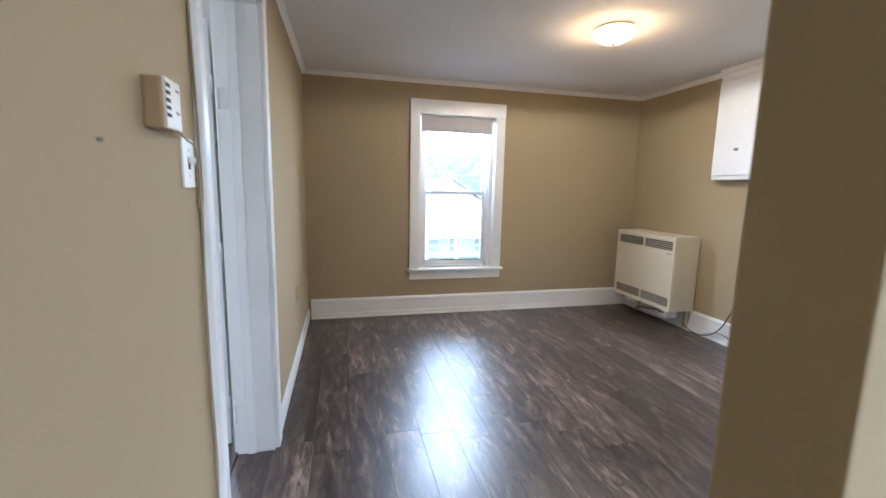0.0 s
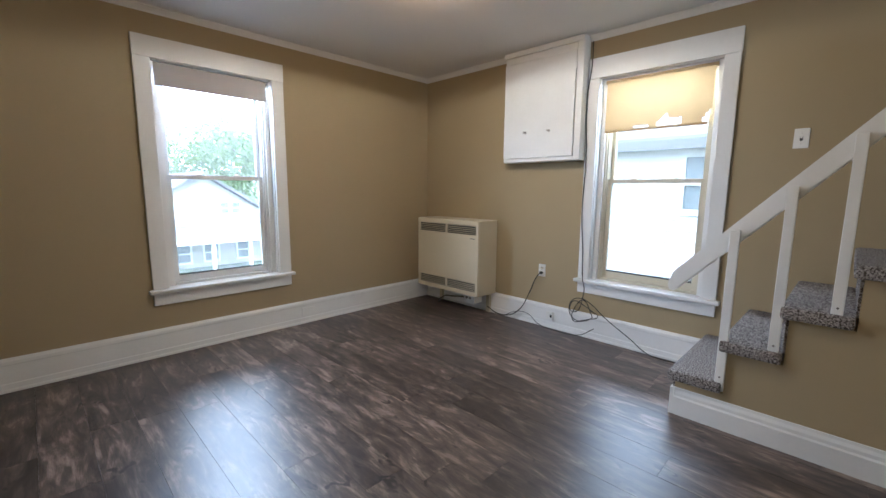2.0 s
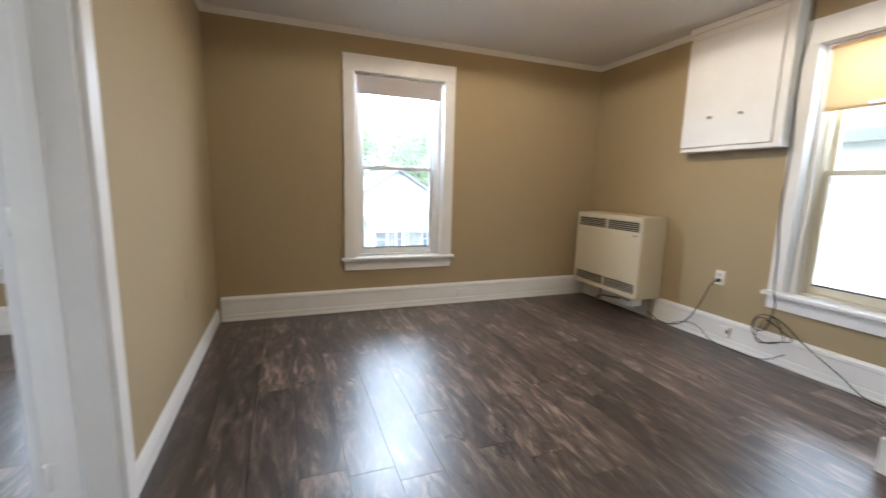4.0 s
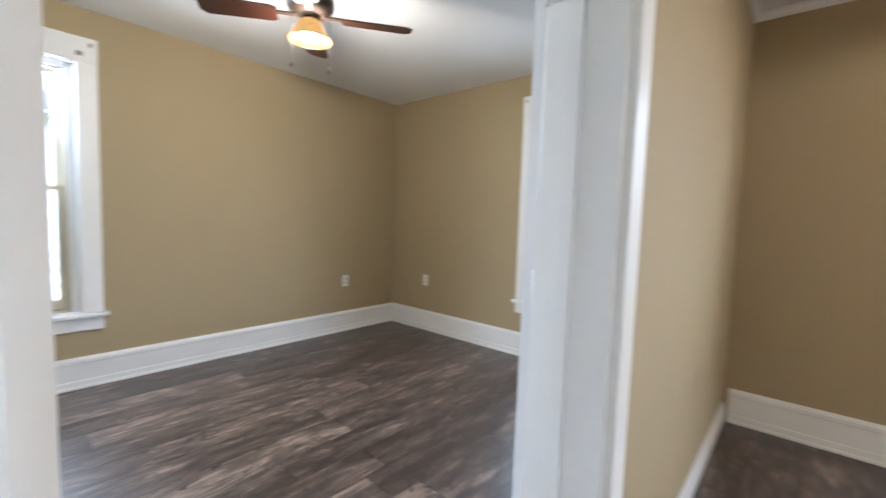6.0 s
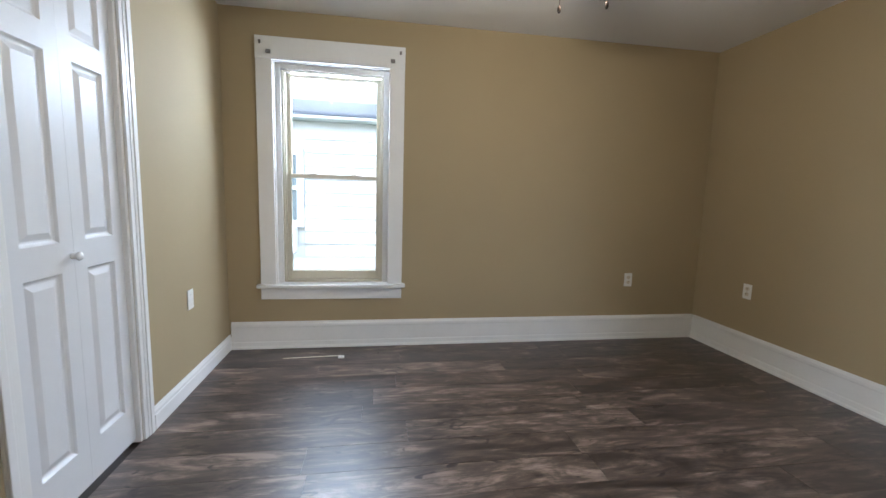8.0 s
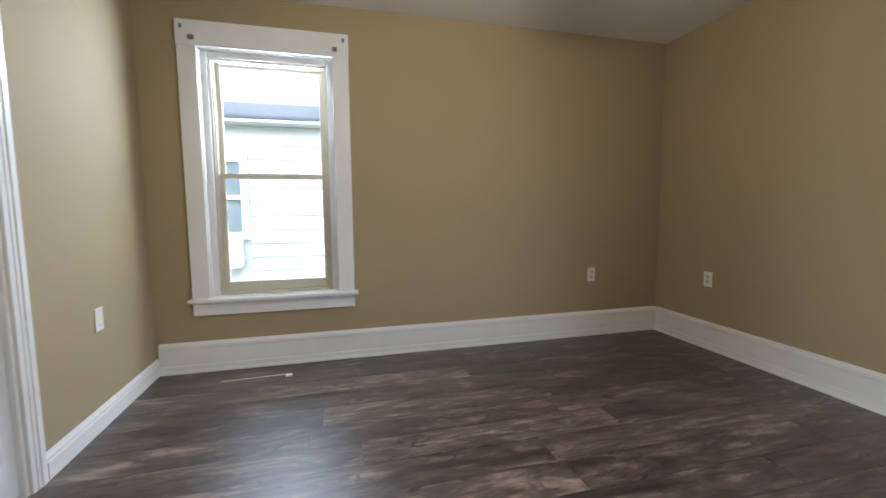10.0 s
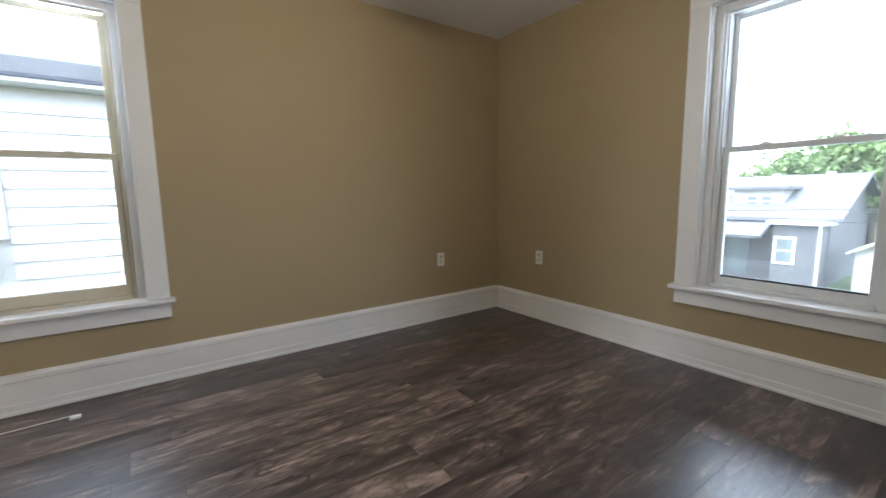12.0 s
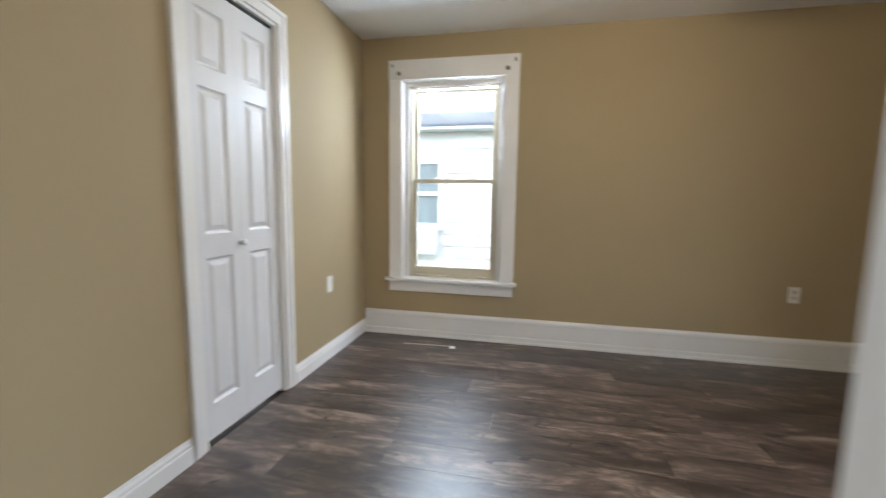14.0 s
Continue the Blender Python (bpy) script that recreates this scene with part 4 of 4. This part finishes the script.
def gable_roof(x0, x1, y0, y1, z0, z1, along, over=0.35, t=0.16):
    """Two roof slabs; the ridge runs along x or y."""
    bm = bmesh.new()
    if along == 'x':
        ym = (y0 + y1) / 2
        sides = [((x0 - over, y0 - over), (x1 + over, y0 - over), ym, 0), ((x0 - over, y1 + over), (x1 + over, y1 + over), ym, 0)]
        for (a, b, mid, _) in sides:
            dz = (z1 - z0) * over / abs(mid - (y0 if a[1] < mid else y1))
            v = [(a[0], a[1], z0 - dz), (b[0], b[1], z0 - dz), (b[0], mid, z1), (a[0], mid, z1)]
            lo = [bm.verts.new(p) for p in v]
            hi = [bm.verts.new((p[0], p[1], p[2] + t)) for p in v]
            bm.faces.new(hi)
            bm.faces.new(lo[::-1])
            for i in range(4):
                bm.faces.new((lo[i], lo[(i + 1) % 4], hi[(i + 1) % 4], hi[i]))
    else:
        xm = (x0 + x1) / 2
        for xa in (x0 - over, x1 + over):
            dz = (z1 - z0) * over / abs(xm - x0)
            v = [(xa, y0 - over, z0 - dz), (xa, y1 + over, z0 - dz), (xm, y1 + over, z1), (xm, y0 - over, z1)]
            lo = [bm.verts.new(p) for p in v]
            hi = [bm.verts.new((p[0], p[1], p[2] + t)) for p in v]
            bm.faces.new(hi)
            bm.faces.new(lo[::-1])
            for i in range(4):
                bm.faces.new((lo[i], lo[(i + 1) % 4], hi[(i + 1) % 4], hi[i]))
    bmesh.ops.recalc_face_normals(bm, faces=bm.faces)
    return bm


def gable_body(x0, x1, y0, y1, z0, z1, zr, along):
    bm = box(x0, x1, y0, y1, z0, z1)
    if along == 'x':
        ym = (y0 + y1) / 2
        tri = [[(x, y0, z1), (x, y1, z1), (x, ym, zr)] for x in (x0, x1)]
    else:
        xm = (x0 + x1) / 2
        tri = [[(x0, y, z1), (x1, y, z1), (xm, y, zr)] for y in (y0, y1)]
    a, b = [[bm.verts.new(p) for p in t] for t in tri]
    bm.faces.new(a)
    bm.faces.new(b[::-1])
    for i in range(3):
        bm.faces.new((a[i], a[(i + 1) % 3], b[(i + 1) % 3], b[i]))
    bmesh.ops.recalc_face_normals(bm, faces=bm.faces)
    return bm


# clapboard neighbour to the west
nw = thing("neighbour_house", pose(0, 0, 0), "pale clapboard neighbour house with blue-grey gutter", "house")
NX = -6.6
part("wall", box(NX - 7, NX, -6, 9.0, GZ, 2.26), SIDING, nw)
part("gutter", box(NX, NX + 0.34, -6.3, 9.3, 2.305, 2.50, 0.03), FASCIA, nw, "blue-grey gutter and fascia")
part("soffit", box(NX - 0.02, NX + 0.30, -6.3, 9.3, 2.265, 2.303), OUTTRIM, nw)
part("roof", gable_roof(NX - 7, NX, -6, 9.0, 2.66, 5.9, 'y'), PALEROOF, nw)
hx = NX + 0.012
house_window(nw, pose(hx, 0.03, 0.78, 0, 0, 90), 0.56, 0.98)
ac = thing("window_air_conditioner", pose(NX + 0.03, 0.05, 0.30), "white window air conditioner on neighbour's wall", "air conditioner")
part("casing", box(0, 0.30, -0.26, 0.26, 0, 0.40, 0.02), OUTTRIM, ac)
part("grille", box(0.30, 0.305, -0.20, 0.08, 0.06, 0.34), CONC, ac)
house_window(nw, pose(hx, 4.6, 0.5, 0, 0, 90), 0.8, 1.3)

# neighbour to the east
ne = thing("east_house", pose(0, 0, 0), "white clapboard house close to the east window", "house")
EX = 8.2
part("wall", box(EX, EX + 7, -5, 9.5, GZ, 1.95), SIDING, ne)
part("gutter", box(EX - 0.34, EX, -5.3, 9.8, 1.98, 2.14, 0.03), FASCIA, ne)
part("soffit", box(EX - 0.30, EX + 0.02, -5.3, 9.8, 1.94, 1.975), OUTTRIM, ne)
part("roof", gable_roof(EX, EX + 7, -5, 9.5, 2.20, 5.0, 'y'), PALEROOF, ne)
for y, z in ((2.35, 0.95), (5.2, 0.3)):
    house_window(ne, pose(EX - 0.012, y, z, 0, 0, -90), 0.7, 0.85)


def porch_slab(x0, x1, y0, y1, z0, z1, t=0.14):
    """A lean-to roof from its front edge (y0, z0) up to the wall (y1, z1)."""
    m = Matrix.Translation((0, y0, z0)) @ Matrix.Rotation(math.atan2(z1 - z0, y1 - y0), 4, 'X')
    return bx(bmesh.new(), x0, x1, 0, math.hypot(y1 - y0, z1 - z0), 0, t, 0, m)


# grey house across the street
gh = thing("grey_house", pose(0, 0, 0), "grey sided house with dormer across the street", "house")
part("wall", gable_body(-13.5, -5.15, 26, 35, GZ, -0.2, 1.7, 'x'), GREYSIDE, gh)
part("roof", gable_roof(-13.5, -5.15, 26, 35, -0.16, 1.72, 'x', 0.45), PALEROOF, gh)
part("front_wing", box(-6.9, -5.2, 24.9, 26, GZ, -0.42), GREYSIDE, gh)
part("wing_roof", box(-7.1, -4.95, 24.6, 26.2, -0.44, -0.30), OUTTRIM, gh)
part("downpipe", box(-5.28, -5.18, 24.8, 24.88, GZ, -0.44), OUTTRIM, gh)
part("dormer", box(-9.3, -7.15, 27.0, 30, 0.0, 1.12), CREAMSIDE, gh)
part("dormer_roof", box(-9.6, -6.9, 26.7, 30.3, 1.12, 1.27), PALEROOF, gh)
for x in (-8.46, -7.84):
    house_window(gh, pose(x, 26.98, 0.30), 0.42, 0.48)
house_window(gh, pose(-6.42, 24.88, -2.15), 0.60, 1.05)
part("porch_roof", porch_slab(-13.6, -7.1, 24.0, 25.98, -1.08, -0.45), PALEROOF, gh)
for x in (-9.6, -11.4, -13.2):
    part("porch_post", box(x - 0.08, x + 0.08, 24.1, 24.26, GZ, -1.06), OUTTRIM, gh)
part("front_door", box(-9.0, -8.1, 25.94, 25.99, GZ + 0.3, -1.3), HGLASS, gh)
for x in (-8.2, -6.0):
    part("roof_vent", box(x - 0.15, x + 0.15, 29.3, 29.6, 1.1, 1.95), OUTTRIM, gh)

# pale gabled house across the street
wh = thing("gabled_house", pose(0, 0, 0), "pale gabled house with porch across the street", "house")
part("wall", gable_body(4.1, 10.9, 27, 36, GZ, -0.2, 1.95, 'y'), CREAMSIDE, wh)
part("roof", gable_roof(4.1, 10.9, 27, 36, -0.15, 2.0, 'y', 0.4), PALEROOF, wh)
house_window(wh, pose(8.6, 26.97, -0.25), 0.44, 0.62)
house_window(wh, pose(9.22, 26.97, -0.25), 0.44, 0.62)
part("porch_roof", porch_slab(5.2, 11.3, 24.8, 26.98, -1.58, -1.02), PALEROOF, wh)
part("porch_fascia", box(5.15, 11.35, 24.68, 24.79, -1.72, -1.46), OUTTRIM, wh)
for x in (5.4, 7.3, 9.2, 11.1):
    part("porch_post", box(x - 0.09, x + 0.09, 24.85, 25.03, GZ, -1.58), OUTTRIM, wh)
for x in (6.3, 7.75, 9.55):
    house_window(wh, pose(x, 26.97, -2.95), 0.7, 0.95)

sh = thing("small_shed", pose(0, 0, 0), "small pale shed with tan roof", "shed")
part("wall", gable_body(-4.2, -2.0, 25.5, 28, GZ, -1.5, -0.9, 'y'), CREAMSIDE, sh)
part("roof", gable_roof(-4.2, -2.0, 25.5, 28, -1.5, -0.9, 'y', 0.25, 0.1), CONC, sh)


def tree(at, height, spread, seed, label):
    rng = random.Random(seed)
    t = thing("tree", pose(*at), label, "tree", "trees across the street")
    bm = bmesh.new()
    spin([(0.24, 0), (0.18, height * 0.25), (0.12, height * 0.55), (0.04, height * 0.9)], 10, bm)
    part("trunk", bm, BARK, t)
    ends = []
    for k in range(9):
        a, z = rng.random() * math.tau, height * (0.35 + 0.06 * k)
        r = spread * (0.5 + 0.4 * rng.random())
        e = Vector((r * math.cos(a), r * math.sin(a), z + height * 0.16))
        m = Matrix.Translation((0, 0, z)) @ Vector((0, 0, 1)).rotation_difference((e - Vector((0, 0, z))).normalized()).to_matrix().to_4x4()
        part("limb", spin([(0.07, 0), (0.02, (e - Vector((0, 0, z))).length)], 6, None, m), BARK, t)
        ends.append(e)
    ends.append(Vector((0, 0, height * 0.92)))
    verts, faces = [], []
    for k in range(9000):
        c = rng.choice(ends)
        q = Vector((rng.gauss(0, 1), rng.gauss(0, 1), rng.gauss(0, 0.8))) * spread * 0.27 + c
        u = Vector((rng.uniform(-1, 1), rng.uniform(-1, 1), rng.uniform(-1, 1))).normalized() * rng.uniform(0.12, 0.26)
        w = u.cross(Vector((rng.uniform(-1, 1), rng.uniform(-1, 1), rng.uniform(-1, 1)))).normalized() * 0.12
        i = len(verts)
        verts += [q - u, q + w, q + u, q - w]
        faces.append((i, i + 1, i + 2, i + 3))
    me = bpy.data.meshes.new("crown")
    me.from_pydata([tuple(v) for v in verts], [], faces)
    me.materials.append(LEAF)
    o = new("crown", me)
    o.parent = t
    return t


tree((-5.0, 33.8, GZ), 6.5, 1.9, 3, "broad green leafy tree behind the shed")
tree((-11.5, 44, GZ), 6.3, 3.2, 4, "distant leafy green tree behind the roofs")
tree((7.5, 44, GZ), 9.0, 3.8, 6, "tall leafy tree behind the gabled house")
tree((14.5, 40, GZ), 8.5, 4.0, 7, "leafy green tree beside the gabled house")
for k, z in enumerate((0.30, -0.05)):
    wire("service_wire", [(-14, 16.0, z + 0.35), (-8, 15.9, z + 0.15), (-3, 18.0, z + 0.2), (-5.2, 26.0, z - 0.3)], 0.012, BLACK, gh)

# clapboards of the neighbour houses
def clapboards(house, x, side, y0, y1, z0, z1):
    step = 0.197
    n = int((z1 - z0) / step)
    bm = bmesh.new()
    v = [(0, 0, 0), (side * 0.024, 0, 0), (side * 0.003, 0, step), (0, 0, step)]
    a = [bm.verts.new(p) for p in v]
    b = [bm.verts.new((p[0], y1 - y0, p[2])) for p in v]
    for i in range(4):
        bm.faces.new((a[i], a[(i + 1) % 4], b[(i + 1) % 4], b[i]))
    bmesh.ops.recalc_face_normals(bm, faces=bm.faces)
    me = bpy.data.meshes.new("clapboard")
    bm.to_mesh(me)
    bm.free()
    me.materials.append(SIDING)
    for k in range(n):
        o = new("clapboard", me)
        o.parent = house
        o.location = (x, y0, z0 + k * step)


clapboards(nw, NX, 1, -6, -0.36, -1.35, 2.21)
clapboards(nw, NX, 1, 0.42, 9, -1.35, 2.21)
clapboards(nw, NX, 1, -0.36, 0.42, -1.35, 0.24)
clapboards(nw, NX, 1, -0.36, 0.42, 1.87, 2.21)
clapboards(ne, EX, -1, -5, 9.5, -1.4, 1.95)

# ---- floor planks ----
PW, PL, GAP = 0.192, 1.285, 0.0013


def plank_mesh(w, l):
    bm = box(0, w, 0, l, -0.012, 0.0)
    me = bpy.data.meshes.new("plank")
    bm.to_mesh(me)
    bm.free()
    me.materials.append(PLANK)
    return me


full = plank_mesh(PW - GAP, PL - GAP)
rng = random.Random(11)


def lay(x0, x1, y0, y1):
    x = x0
    while x < x1 - 0.01:
        w = min(PW, x1 - x)
        y = y0 - rng.uniform(0.0, PL * 0.85)
        while y < y1 - 0.005:
            a, b = max(y, y0), min(y + PL, y1)
            if b - a > 0.03:
                me = full if (b - a > PL - 1e-4 and w > PW - 1e-4) else plank_mesh(w - GAP, b - a - GAP)
                o = new("plank", me)
                o.parent = floor
                o.location = (x, a, 0)
            y += PL
        x += w


lay(0.0, XE, -2.6, YN)
lay(BX0, BX1, BY0, BY1)
lay(BX1, 0.0, D0, D1)
